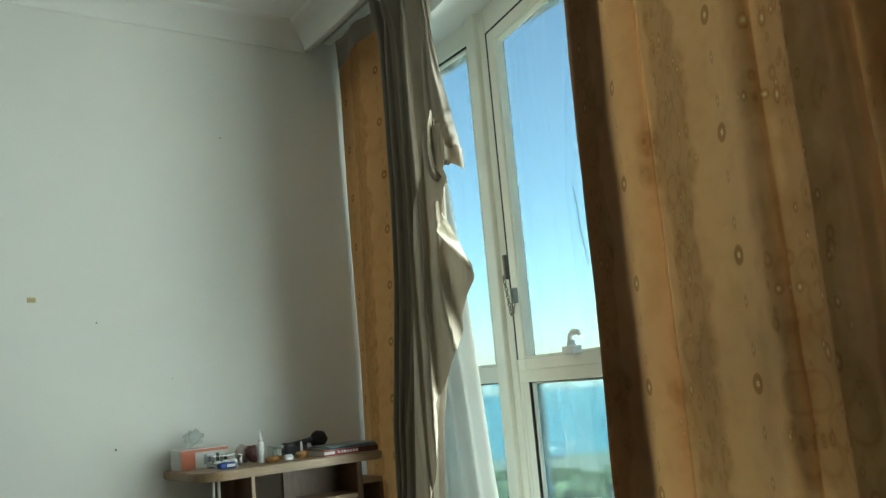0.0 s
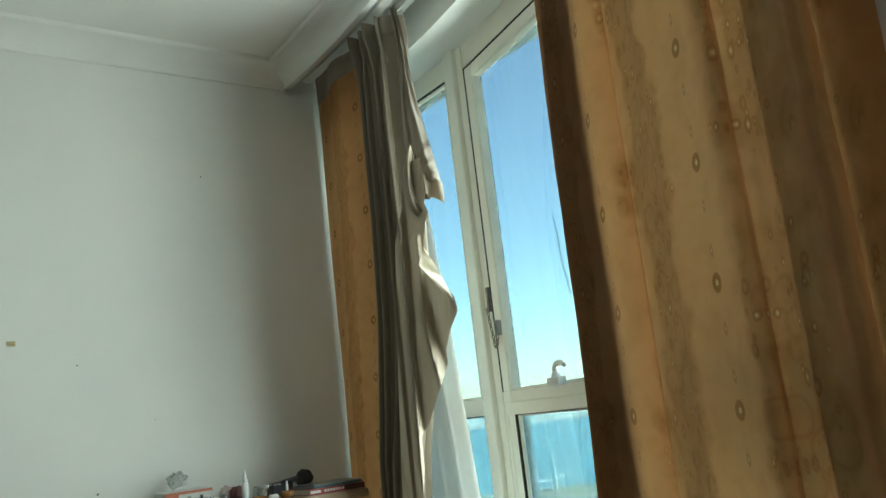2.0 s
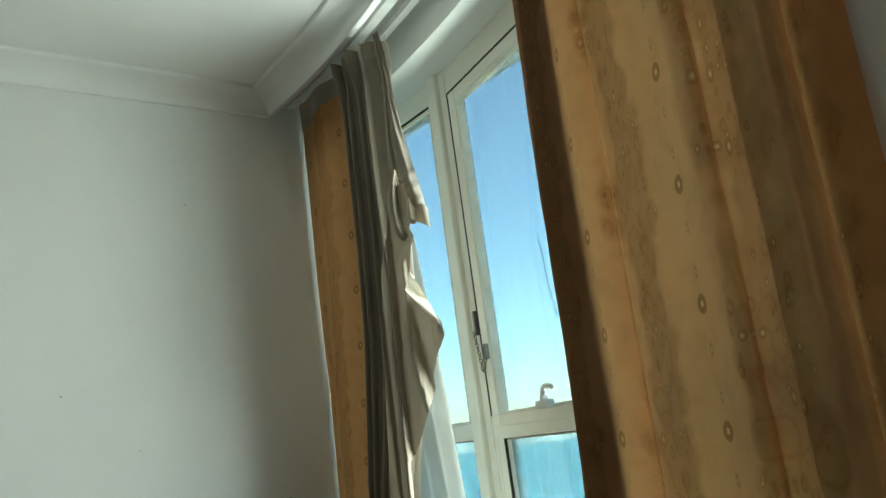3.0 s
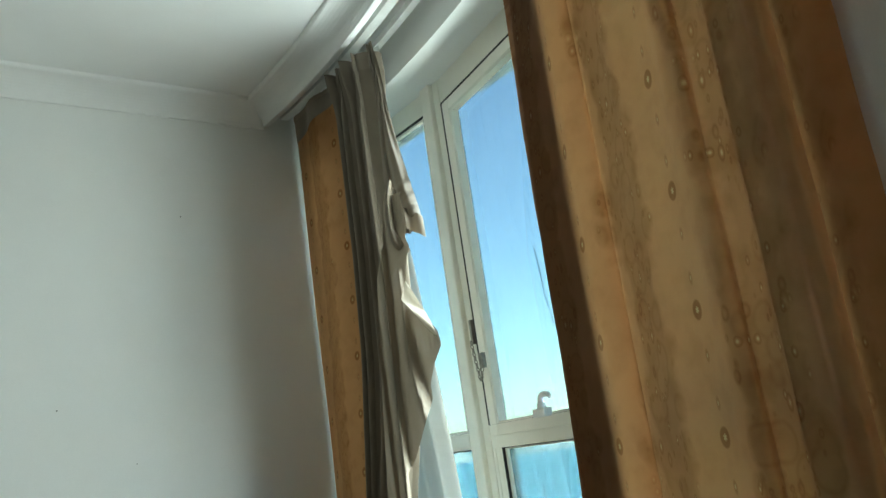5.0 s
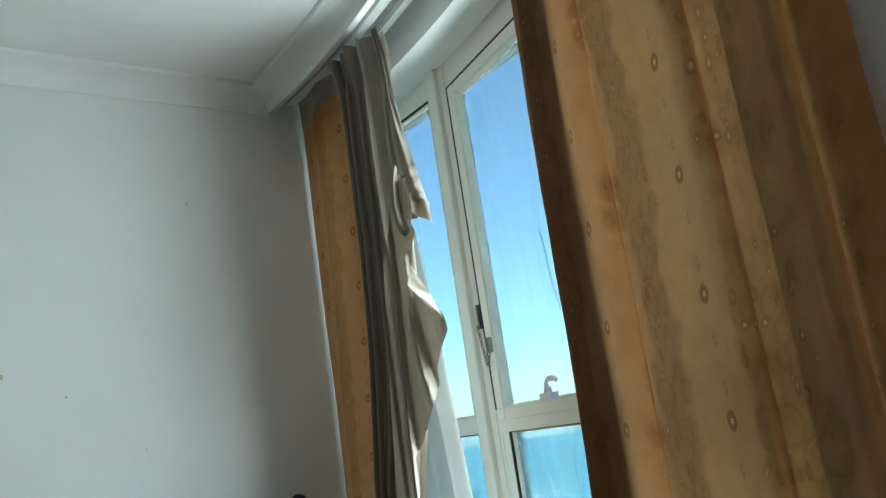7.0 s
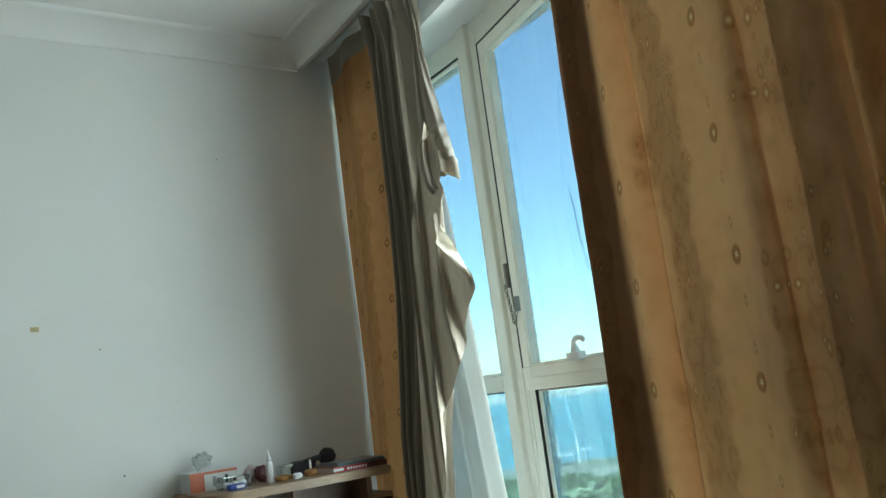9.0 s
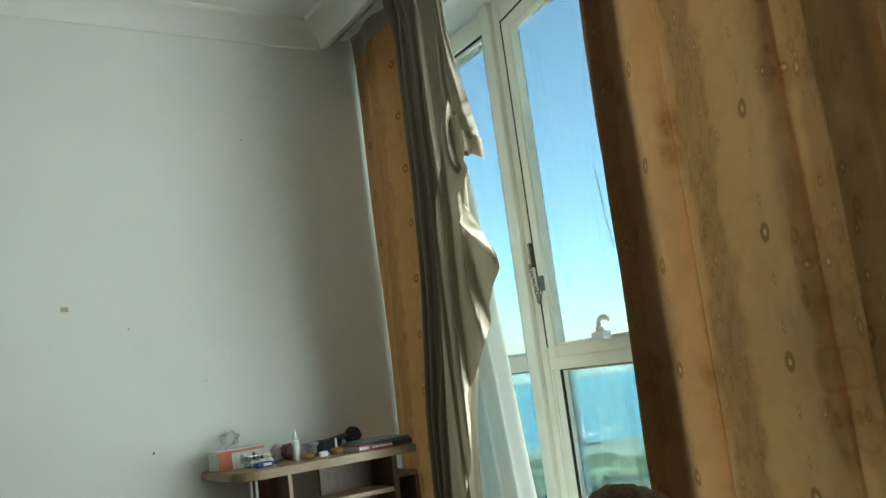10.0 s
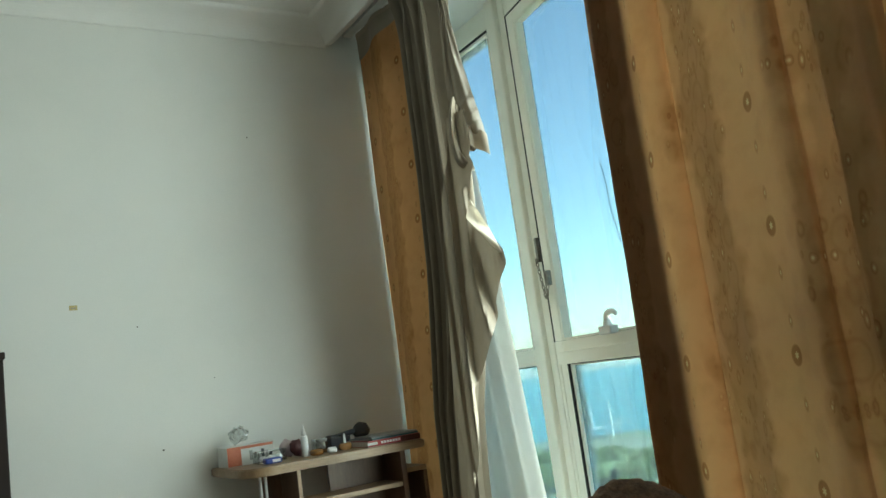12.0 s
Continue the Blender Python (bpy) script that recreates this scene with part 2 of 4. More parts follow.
def part(name, bm, mat, parent, label="", smooth=False):
    ob = link_bm(name, bm, mat, smooth)
    ob.parent = parent
    return tagged(ob, label)


def thing(name, label, category, place=(0, 0, 0), group="", kind=""):
    ob = new(name)
    ob.location = place
    ob.empty_display_size = 0.05
    return tagged(ob, label, category, group, kind)


def box(x0, x1, y0, y1, z0, z1, bevel=0.0, m=None, seg=2):
    bm = bmesh.new()
    bmesh.ops.create_cube(bm, size=1.0)
    bmesh.ops.scale(bm, vec=(x1 - x0, y1 - y0, z1 - z0), verts=bm.verts)
    bmesh.ops.translate(bm, vec=((x0 + x1) / 2, (y0 + y1) / 2, (z0 + z1) / 2), verts=bm.verts)
    if bevel:
        bmesh.ops.bevel(bm, geom=bm.edges[:], offset=bevel, segments=seg, affect="EDGES", profile=0.5)
    if m is not None:
        bm.transform(m)
    return bm


def lathe(profile, seg=24, m=None):
    """A turned body from (radius, height) pairs."""
    bm = bmesh.new()
    rings = []
    for r, z in profile:
        rings.append([bm.verts.new((r * math.cos(2 * math.pi * i / seg), r * math.sin(2 * math.pi * i / seg), z)) for i in range(seg)])
    for a, b in zip(rings, rings[1:]):
        for i in range(seg):
            bm.faces.new((a[i], a[(i + 1) % seg], b[(i + 1) % seg], b[i]))
    bm.faces.new(rings[0][::-1])
    bm.faces.new(rings[-1])
    if m is not None:
        bm.transform(m)
    return bm


def tube(points, radius, seg=8):
    """A round rod that follows a line of points."""
    bm = bmesh.new()
    pts = [Vector(p) for p in points]
    rings = []
    for i, p in enumerate(pts):
        d = (pts[min(i + 1, len(pts) - 1)] - pts[max(i - 1, 0)]).normalized()
        a = d.orthogonal().normalized() if i == 0 else (rings_a - d * rings_a.dot(d)).normalized()
        rings_a = a
        b = d.cross(a)
        r = radius[i] if isinstance(radius, (list, tuple)) else radius
        rings.append([bm.verts.new(p + a * r * math.cos(2 * math.pi * k / seg) + b * r * math.sin(2 * math.pi * k / seg)) for k in range(seg)])
    for a, b in zip(rings, rings[1:]):
        for k in range(seg):
            bm.faces.new((a[k], a[(k + 1) % seg], b[(k + 1) % seg], b[k]))
    bm.faces.new(rings[0][::-1])
    bm.faces.new(rings[-1])
    return bm


def lerp(table, x):
    """Smooth reading of a short table of (x, y)."""
    if x <= table[0][0]:
        return table[0][1]
    for (x0, y0), (x1, y1) in zip(table, table[1:]):
        if x <= x1:
            f = (x - x0) / (x1 - x0)
            return y0 + (y1 - y0) * f
    return table[-1][1]


# the window wall bows outward on a radius of 6 m; "bow" runs in degrees from the far corner
CX, CY, RAD = -4.095, 3.25, 6.0


def bow(deg, off, z):
    a = radians(deg)
    return Vector((CX + (RAD + off) * math.cos(a), CY - (RAD + off) * math.sin(a), z))


def polar(az, r, z):
    a = radians(az)
    return Vector((r * math.sin(a), r * math.cos(a), z))


def bow_sweep(section, d0, d1, steps):
    """A profile of (off, z) pairs swept along the bowed wall."""
    bm = bmesh.new()
    rows = []
    for i in range(steps + 1):
        d = d0 + (d1 - d0) * i / steps
        rows.append([bm.verts.new(bow(d, o, z)) for o, z in section])
    n = len(section)
    for a, b in zip(rows, rows[1:]):
        for k in range(n):
            bm.faces.new((a[k], a[(k + 1) % n], b[(k + 1) % n], b[k]))
    bm.faces.new(rows[0][::-1])
    bm.faces.new(rows[-1])
    return bm


def join(bm, other):
    me = bpy.data.meshes.new("join")
    other.to_mesh(me)
    other.free()
    bm.from_mesh(me)
    bpy.data.meshes.remove(me)
    return bm


# ---- the shell of the room ----
FAR, SILL, HEAD, CEIL = 3.33, 0.25, 2.46, 2.65
OPEN_END = 26.0
floor = tagged(link_bm("floor", box(-4.9, 2.6, -3.0, 3.6, -0.2, 0.0), FLOOR), "unseen floor of the room, made pale to bounce light", "floor", kind="structure")
ceiling = tagged(link_bm("ceiling", box(-4.9, 2.6, -3.0, 3.6, CEIL, CEIL + 0.3), PLASTER), "flat white painted plaster ceiling", "ceiling", kind="structure")
wall_far = tagged(link_bm("wall_north", box(-4.6, 2.19, FAR, FAR + 0.25, 0.0, CEIL), PAINT), "smooth white painted wall with small marks", "wall", kind="structure")
wall_west = tagged(link_bm("wall_west", box(-4.85, -4.6, -3.0, FAR, 0.0, CEIL), PAINT), "plain white painted side wall", "wall", kind="structure")
wall_south = tagged(link_bm("wall_south", box(-4.6, 0.75, -1.95, -1.7, 0.0, CEIL), PAINT), "plain white painted rear wall", "wall", kind="structure")

wb = bow_sweep([(0, 0), (0.3, 0), (0.3, SILL), (0, SILL)], -0.76, OPEN_END, 40)
# lintel made deeper than the wall, out of view, to block high sun
join(wb, bow_sweep([(0, HEAD), (0.42, HEAD), (0.42, CEIL), (0, CEIL)], -0.76, OPEN_END, 40))
join(wb, bow_sweep([(0, 0), (0.3, 0), (0.3, CEIL), (0, CEIL)], OPEN_END, 31.0, 8))
# the wall runs on straight behind
RUN_M = Matrix.Translation(bow(31, 0, 0)) @ Matrix.Rotation(radians(-18), 4, "Z")
join(wb, box(0.0, 0.3, -2.4, 0.0, 0, CEIL, 0, RUN_M))
wall_east = tagged(link_bm("wall_east", wb, PAINT), "bowed white outer wall with a deep window opening", "wall", kind="structure")

# cornice: cove moulding on the far wall and along the curtain recess
cv = bmesh.new()
COVE = [(0.0, 2.55), (0.010, 2.55), (0.012, 2.557)] + [(0.012 + 0.098 * (1 - math.cos(a)), 2.557 + 0.078 * math.sin(a)) for a in [i * math.pi / 20 for i in range(1, 11)]] + [(0.116, 2.640), (0.12, CEIL), (0.0, CEIL)]
a = [cv.verts.new((-4.6, FAR - y, z)) for y, z in COVE]
b = [cv.verts.new((1.69 - y, FAR - y, z)) for y, z in COVE]
for k in range(len(COVE)):
    cv.faces.new((a[k], a[(k + 1) % len(COVE)], b[(k + 1) % len(COVE)], b[k]))
tagged(link_bm("cornice", cv, PLASTER), "white plaster cove cornice on the far wall", "cornice", kind="structure")
pel = [(-0.225 - y, z) for y, z in COVE[:-1]] + [(-0.20, CEIL), (-0.20, 2.56)]
tagged(link_bm("cornice", bow_sweep(pel, -0.5, 31, 60), PLASTER), "white plaster cornice that hides the curtain track", "cornice", kind="structure")

# ---- the window: three flat lights between posts, set back in the opening ----
window = thing("window_1", "white enamelled window with tinted panes, a top sash and a lower light", "window", kind="structure")


def panel_matrix(d0, d1):
    a, b = bow(d0, 0.2, 0), bow(d1, 0.2, 0)
    u = (b - a).normalized()
    w = Vector((0, 0, 1)).cross(u)
    if w.dot(Vector((0, 0, 0)) - a) < 0:
        w = -w
    m = Matrix(((u.x, w.x, 0, a.x), (u.y, w.y, 0, a.y), (u.z, w.z, 1, 0), (0, 0, 0, 1)))
    return m, (b - a).length


def ring(x0, x1, z0, z1, wide, y0, y1, m, bevel=0.003, bottom=None, top=None):
    """Four rails round a rectangle."""
    bt, tp = bottom or wide, top or wide
    bm = box(x0, x0 + wide, y0, y1, z0, z1, bevel, m)
    join(bm, box(x1 - wide, x1, y0, y1, z0, z1, bevel, m))
    join(bm, box(x0 + wide, x1 - wide, y0, y1 - 0.0005, z0, z0 + bt, bevel, m))
    join(bm, box(x0 + wide, x1 - wide, y0, y1 - 0.0005, z1 - tp, z1, bevel, m))
    return bm


def post(deg):
    m, l = panel_matrix(deg - 0.52, deg + 0.52)
    bm = box(0.0, l * 0.62, -0.06, 0.034, SILL, HEAD, 0.006, m)
    join(bm, box(l * 0.62, l, -0.06, 0.012, SILL, HEAD, 0.003, m))
    part("post", bm, FRAME, window)


def pane(x0, x1, z0, z1, m, parent, y=-0.012):
    ob = part("pane", box(x0, x1, y - 0.003, y + 0.003, z0, z1, 0, m), HAZY_GLASS if z1 < 1.0 else GLASS, parent, "blue-grey tinted glass pane")
    ob.visible_shadow = False
    return ob


def opening_light(d0, d1):
    """A light with an opening sash over a fixed pane."""
    m, l = panel_matrix(d0, d1)
    fr = part("frame", ring(-0.018, l + 0.018, SILL, HEAD, 0.026, -0.05, 0.008, m, 0.002, bottom=0.06, top=0.105), FRAME, window)
    part("transom", box(0.004, l - 0.004, -0.05, 0.010, 0.966, 1.03, 0.003, m), FRAME, fr)
    sash = part("sash", ring(0.012, l - 0.012, 1.010, 2.343, 0.054, -0.031, 0.018, m, 0.004, bottom=0.046, top=0.046), FRAME, window)
    part("gasket", ring(0.007, l - 0.007, 1.052, 2.3485, 0.006, -0.01, 0.0195, m, 0, bottom=0.0005, top=0.006), RUBBER, sash, "black rubber seal")
    part("bead", ring(0.064, l - 0.064, 1.054, 2.299, 0.007, -0.024, 0.011, m, 0.002), FRAME, sash)
    pane(0.06, l - 0.06, 1.05, 2.303, m, sash, -0.027)
    part("jamb", ring(0.008, l - 0.008, SILL + 0.05, 0.970, 0.052, -0.05, 0.006, m, 0.003, bottom=0.05, top=0.004), FRAME, fr)
    part("gasket", ring(0.060, l - 0.060, SILL + 0.10, 0.966, 0.009, -0.02, 0.0075, m, 0, top=0.003), RUBBER, fr, "black rubber seal")
    part("bead", ring(0.069, l - 0.069, SILL + 0.108, 0.963, 0.010, -0.02, 0.0, m, 0.002, top=0.004), FRAME, fr)
    pane(0.065, l - 0.065, SILL + 0.1, 0.968, m, fr, -0.016)
    return m, l, sash


def fixed_light(d0, d1):
    m, l = panel_matrix(d0, d1)
    fr = part("frame", ring(-0.004, l + 0.004, SILL, HEAD, 0.04, -0.05, 0.008, m, 0.003, bottom=0.06, top=0.09), FRAME, window)
    part("transom", box(0.036, l - 0.036, -0.05, 0.009, 0.972, 1.035, 0.004, m), FRAME, fr)
    part("gasket", ring(0.036, l - 0.036, 1.034, 2.370, 0.008, -0.02, 0.002, m, 0, bottom=0.001), RUBBER, fr, "black rubber seal")
    part("bead", ring(0.044, l - 0.044, 1.036, 2.360, 0.010, -0.02, 0.0, m, 0.002), FRAME, fr)
    part("gasket", ring(0.036, l - 0.036, SILL + 0.06, 0.972, 0.005, -0.02, 0.002, m, 0), RUBBER, fr, "black rubber seal")
    pane(0.036, l - 0.036, 1.03, 2.37, m, fr, -0.044)
    pane(0.036, l - 0.036, SILL + 0.06, 0.975, m, fr, -0.044)


fixed_light(-0.6, 6.35)
post(6.88)
SASH_M, SASH_L, main_sash = opening_light(7.5, 17.0)
post(17.55)
opening_light(18.1, 25.9)
part("sill", bow_sweep([(-0.02, SILL - 0.03), (0.28, SILL - 0.03), (0.28, SILL + 0.006), (-0.02, SILL + 0.006)], -0.6, 25.95, 24), FRAME, window, "painted window board")

# ---- curtain track ----
track = thing("curtain_rail", "white double curtain rail fixed under the ceiling", "curtain rail")
part("rail", bow_sweep([(-0.17, 2.575), (-0.13, 2.575), (-0.13, 2.60), (-0.17, 2.60)], 0.0, 30, 60), TRACK, track)
part("rail", bow_sweep([(-0.075, 2.58), (-0.045, 2.58), (-0.045, 2.605), (-0.075, 2.605)], 0.0, 30, 60), TRACK, track)
for d in (0.6, 6.06, 12.0, 18.0, 24.0, 29.5):
    part("bracket", bow_sweep([(-0.175, 2.60), (-0.04, 2.60), (-0.04, CEIL), (-0.175, CEIL)], d, d + 0.25, 1), TRACK, track)


# ---- curtains ----
def cloth_grid(fn, ns, nz, z0, z1, u0=0.0, across=None):
    """A hanging cloth from fn(s, z) -> point, with a map in metres."""
    bm = bmesh.new()
    uvl = bm.loops.layers.uv.new("UVMap")
    rows, us = [], []
    zs = [z0 + (z1 - z0) * j / nz for j in range(nz + 1)]
    mid = [fn(i / ns, (z0 + z1) / 2) for i in range(ns + 1)]
    acc = [u0]
    for a, b in zip(mid, mid[1:]):
        acc.append(acc[-1] + (b - a).xy.length)
    if across:
        acc = [across(i / ns) for i in range(ns + 1)]
    for z in zs:
        rows.append([bm.verts.new(fn(i / ns, z)) for i in range(ns + 1)])
    for j in range(nz):
        for i in range(ns):
            f = bm.faces.new((rows[j][i], rows[j][i + 1], rows[j + 1][i + 1], rows[j + 1][i]))
            for lp, (ii, jj) in zip(f.loops, ((i, j), (i + 1, j), (i + 1, j + 1), (i, j + 1))):
                lp[uvl].uv = (acc[ii], zs[jj])
    return bm


def wob(a, b, c=0.0):
    return noise.noise(Vector((a, b, c)))


FAR_RIGHT = [(0.03, 6.3), (0.6, 6.5), (0.85, 6.9), (1.05, 7.7), (1.3, 8.4), (1.5, 8.5), (1.75, 8.6), (2.1, 8.6), (2.35, 8.6), (2.54, 8.45)]
FAR_SPLIT = [(0.03, 3.8), (0.85, 4.1), (1.4, 5.0), (1.75, 5.3), (2.4, 5.2), (2.54, 4.9)]


def far_drape(s, z):
    right, split = lerp(FAR_RIGHT, z), lerp(FAR_SPLIT, z)
    if s < 0.35:
        f = s / 0.35
        up = min(1.0, max(0.0, (z - 2.34) / 0.2)) ** 2
        start = -0.64 + 1.64 * up
        d = start + (split - start) * f
        o = -0.15 + 0.098 * (1 - up) * (1 - f) ** 2 + 0.012 * math.sin(f * 9.5 + 0.5 * wob(z * 0.8, 1)) * (0.4 + f) + 0.01 * wob(f * 3, z * 1.2, 2)
        d += 0.05 * wob(z * 1.1, 3.3) * (1 - f)
    else:
        f = (s - 0.35) / 0.65
        ph = f * 2 * math.pi * 4.5 + 0.5 * wob(f * 2, z * 0.5, 5)
        amp = 0.058 * min(1, f * 6) * (0.9 + 0.4 * wob(f * 4, z * 0.6, 7))
        d = split + (right - split) * (f + 0.040 * math.sin(2 * ph))
        o = -0.16 + amp * math.sin(ph) + 0.006 * wob(f * 9, z * 1.5, 9)
        # pinched heading
        o += 0.016 * math.sin(f * 2 * math.pi * 11) * min(1.0, max(0.0, (z - 2.33) / 0.12)) * min(1, f * 8)
    return bow(d, o, z - 0.04 * max(0.0, (s - 0.3) / 0.7) * max(0.0, z - 1.9) / 0.64)


drape = thing("curtain", "tan printed drape drawn aside, its grey pleats bunched and twisted", "curtain", group="drapes at the window")
part("cloth", cloth_grid(lambda s, z: far_drape(s * 0.36, z), 110, 90, 0.03, 2.54), DRAPE, drape, smooth=True)
part("pleats", cloth_grid(lambda s, z: far_drape(0.355 + s * 0.645, z), 240, 90, 0.03, 2.54), TAUPE, drape, "grey-taupe pleats bunched together", smooth=True)
part("heading_tape", cloth_grid(lambda s, z: far_drape(s, z) - Vector((0.006, 0.003, 0)), 300, 8, 2.462, 2.541), TAUPE, drape, "stiff grey-taupe heading tape", smooth=True)
part("tape_edge", cloth_grid(lambda s, z: far_drape(s * 0.4, z) - Vector((0.009, 0.004, 0.004 * wob(s * 30, 1.0))), 200, 2, 2.528, 2.546), LINING, drape, "frayed pale edge of the heading tape", smooth=True)

NEAR_LEFT = [(0.03, 0.0), (0.82, 0.0), (1.2, 0.12), (1.5, 0.14), (1.88, 0.38), (2.11, 0.65), (2.54, 0.8)]
# the cloth seen from above, as bearings along the bowed wall and distances from it: a doubled front edge, soft folds, tucks
NEAR_FOLDS = [(19.6, -0.136), (19.0, -0.136), (18.2, -0.135), (17.7, -0.133), (17.55, -0.137), (17.75, -0.147), (18.5, -0.147), (19.3, -0.146), (19.75, -0.150),
              (20.25, -0.160), (20.7, -0.153), (20.95, -0.140), (20.75, -0.130), (20.85, -0.122), (21.5, -0.128), (22.15, -0.142), (22.6, -0.152), (23.0, -0.148),
              (23.5, -0.140), (24.1, -0.148), (24.6, -0.162), (24.92, -0.162), (25.03, -0.152), (24.95, -0.140), (24.88, -0.132), (25.05, -0.124), (25.5, -0.126),
              (25.9, -0.142), (26.06, -0.154), (26.5, -0.146), (26.8, -0.146), (27.05, -0.152), (27.2, -0.142), (26.95, -0.11), (26.35, -0.065), (26.05, -0.05),
              (26.15, -0.036), (26.7, -0.032), (27.3, -0.024)]


def smooth_line(pts, f):
    """A point on the rounded line through pts."""
    x = min(f, 0.99999) * (len(pts) - 1)
    i = int(x)
    x -= i
    p0, p1, p2, p3 = (pts[min(max(k, 0), len(pts) - 1)] for k in (i - 1, i, i + 1, i + 2))
    return tuple(0.5 * (2 * b + (c - a) * x + (2 * a - 5 * b + 4 * c - d) * x * x + (3 * b - a - 3 * c + d) * x ** 3) for a, b, c, d in zip(p0, p1, p2, p3))


def near_drape(s, z):
    d, o = smooth_line(NEAR_FOLDS, s)
    lead = min(1.0, max(0.0, (20.2 - d) / 2.0))
    d += lerp(NEAR_LEFT, z) * lead * (1.0 if s > 0.1 else 0.4) + 0.22 * wob(s * 5, z * 0.7, 12) * (1 - lead) * min(1, (1 - s) * 6) + 0.05 * wob(2.0, z * 5, 3) * lead
    o += 0.005 * wob(s * 9, z * 1.1, 6) + 0.0025 * wob(s * 30, z * 6, 8)
    return bow(d, o, z)


drape2 = thing("curtain", "tan printed drape hanging in soft folds, daylight glowing through", "curtain", group="drapes at the window")
part("cloth", cloth_grid(lambda s, z: near_drape(0.095 + 0.905 * s, z), 400, 80, 0.03, 2.54, 0, lambda s: smooth_line(NEAR_FOLDS, 0.095 + 0.905 * s)[0] * 0.1022), DRAPE, drape2, smooth=True)
part("facing", cloth_grid(lambda s, z: near_drape(0.095 * s, z), 24, 60, 0.03, 2.54), TAUPE, drape2, "grey-taupe facing behind the front edge", smooth=True)

SHEER_RIGHT = [(0.05, 8.9), (0.54, 8.4), (1.0, 7.95), (1.47, 7.5), (1.74, 7.25), (1.84, 6.6), (2.54, 5.6)]


def sheer_fall(s, z):
    d = -0.6 + (lerp(SHEER_RIGHT, z) + 0.6) * s
    return bow(d, 0.0 - 0.06 * (z / 2.5) + 0.014 * math.sin(s * 46 + 0.8 * wob(s * 2, z)) + 0.006 * wob(s * 8, z * 2, 3), z)


def sheer_front(s, z):
    d = 3.9 + (5.0 - 1.2 * (1.1 - z) - 3.9 + 0.9 * max(0, z - 1.1)) * s
    return bow(d, -0.035 - 0.05 * (z / 2.5) + 0.014 * math.sin(s * 12 + 0.8 * wob(s * 2, z, 4)) + 0.004 * wob(s * 8, z * 2, 6), z)


sheer = thing("sheer_curtain", "thin white voile curtain gathered behind the drape", "curtain")
part("cloth", cloth_grid(sheer_fall, 140, 50, 0.05, 2.55), SHEER, sheer, smooth=True)
part("cloth", cloth_grid(sheer_front, 60, 50, 0.05, 2.55), VEIL, sheer, smooth=True)


def sheer_near(s, z):
    ph = 2 * math.pi * 9 * s + 1.2 * wob(s * 3, 2.0, 8) + 0.3 * wob(s * 2, z * 0.5, 9)
    d = 18.3 + 7.5 * (s + 0.050 * (1 + 0.7 * wob(s * 4, z * 0.3, 3)) * math.sin(ph) * min(1, s * 8) * min(1, (1 - s) * 8))
    return bow(d, -0.102 - 0.008 * math.cos(ph), z)


sheer2 = thing("sheer_curtain", "thin white voile curtain gathered behind the glowing drape", "curtain")
part("cloth", cloth_grid(sheer_near, 240, 40, 0.05, 2.55), VOILE, sheer2, smooth=True)


def spread(left, right, z0, z1, ns, nz, depth):
    """A loose flap between two edges given as tables of (height, bearing); depth(s, z) is its distance."""
    return cloth_grid(lambda s, z: polar(lerp(left, z) + (lerp(right, z) - lerp(left, z)) * s, depth(s, z), z), ns, nz, z0, z1)


# the edge of the drape is turned over and twisted: an upper flap, a rolled loop, and the pale lining below
part("flap", spread([(1.74, 35.9), (1.82, 35.3), (1.90, 34.95), (2.07, 35.06), (2.25, 35.2), (2.46, 34.95)],
                    [(1.735, 37.40), (1.82, 37.17), (1.91, 36.83), (2.07, 36.29), (2.20, 35.96), (2.365, 35.69), (2.46, 35.35)], 1.735, 2.46, 44, 60,
                    lambda s, z: 2.80 - 0.02 * s + 0.030 * math.sin(5.5 * s + 4 * z) * (2.5 - z) + 0.010 * wob(s * 5, z * 8, 2)
                    - 0.016 * sum(math.exp(-((z - c - 0.05 * (s - 0.5)) / 0.011) ** 2) for c in (1.79, 1.835, 1.885)) * min(1, s * 3)
                    + 0.014 * math.exp(-((s - 0.35 - 0.2 * (z - 2.1)) / 0.10) ** 2)), FLAP, drape, "turned-over edge of the drape", smooth=True)
part("hem", cloth_grid(lambda s, z: polar(36.1 + 1.28 * s + 0.35 * (1.8 - z), 2.765 - 0.008 * math.sin(math.pi * (z - 1.722) / 0.075) + 0.01 * math.sin(6 * s), z - 0.045 * s + 0.02), 24, 10, 1.722, 1.797), LINING, drape, "stitched pale hem of the flap", smooth=True)


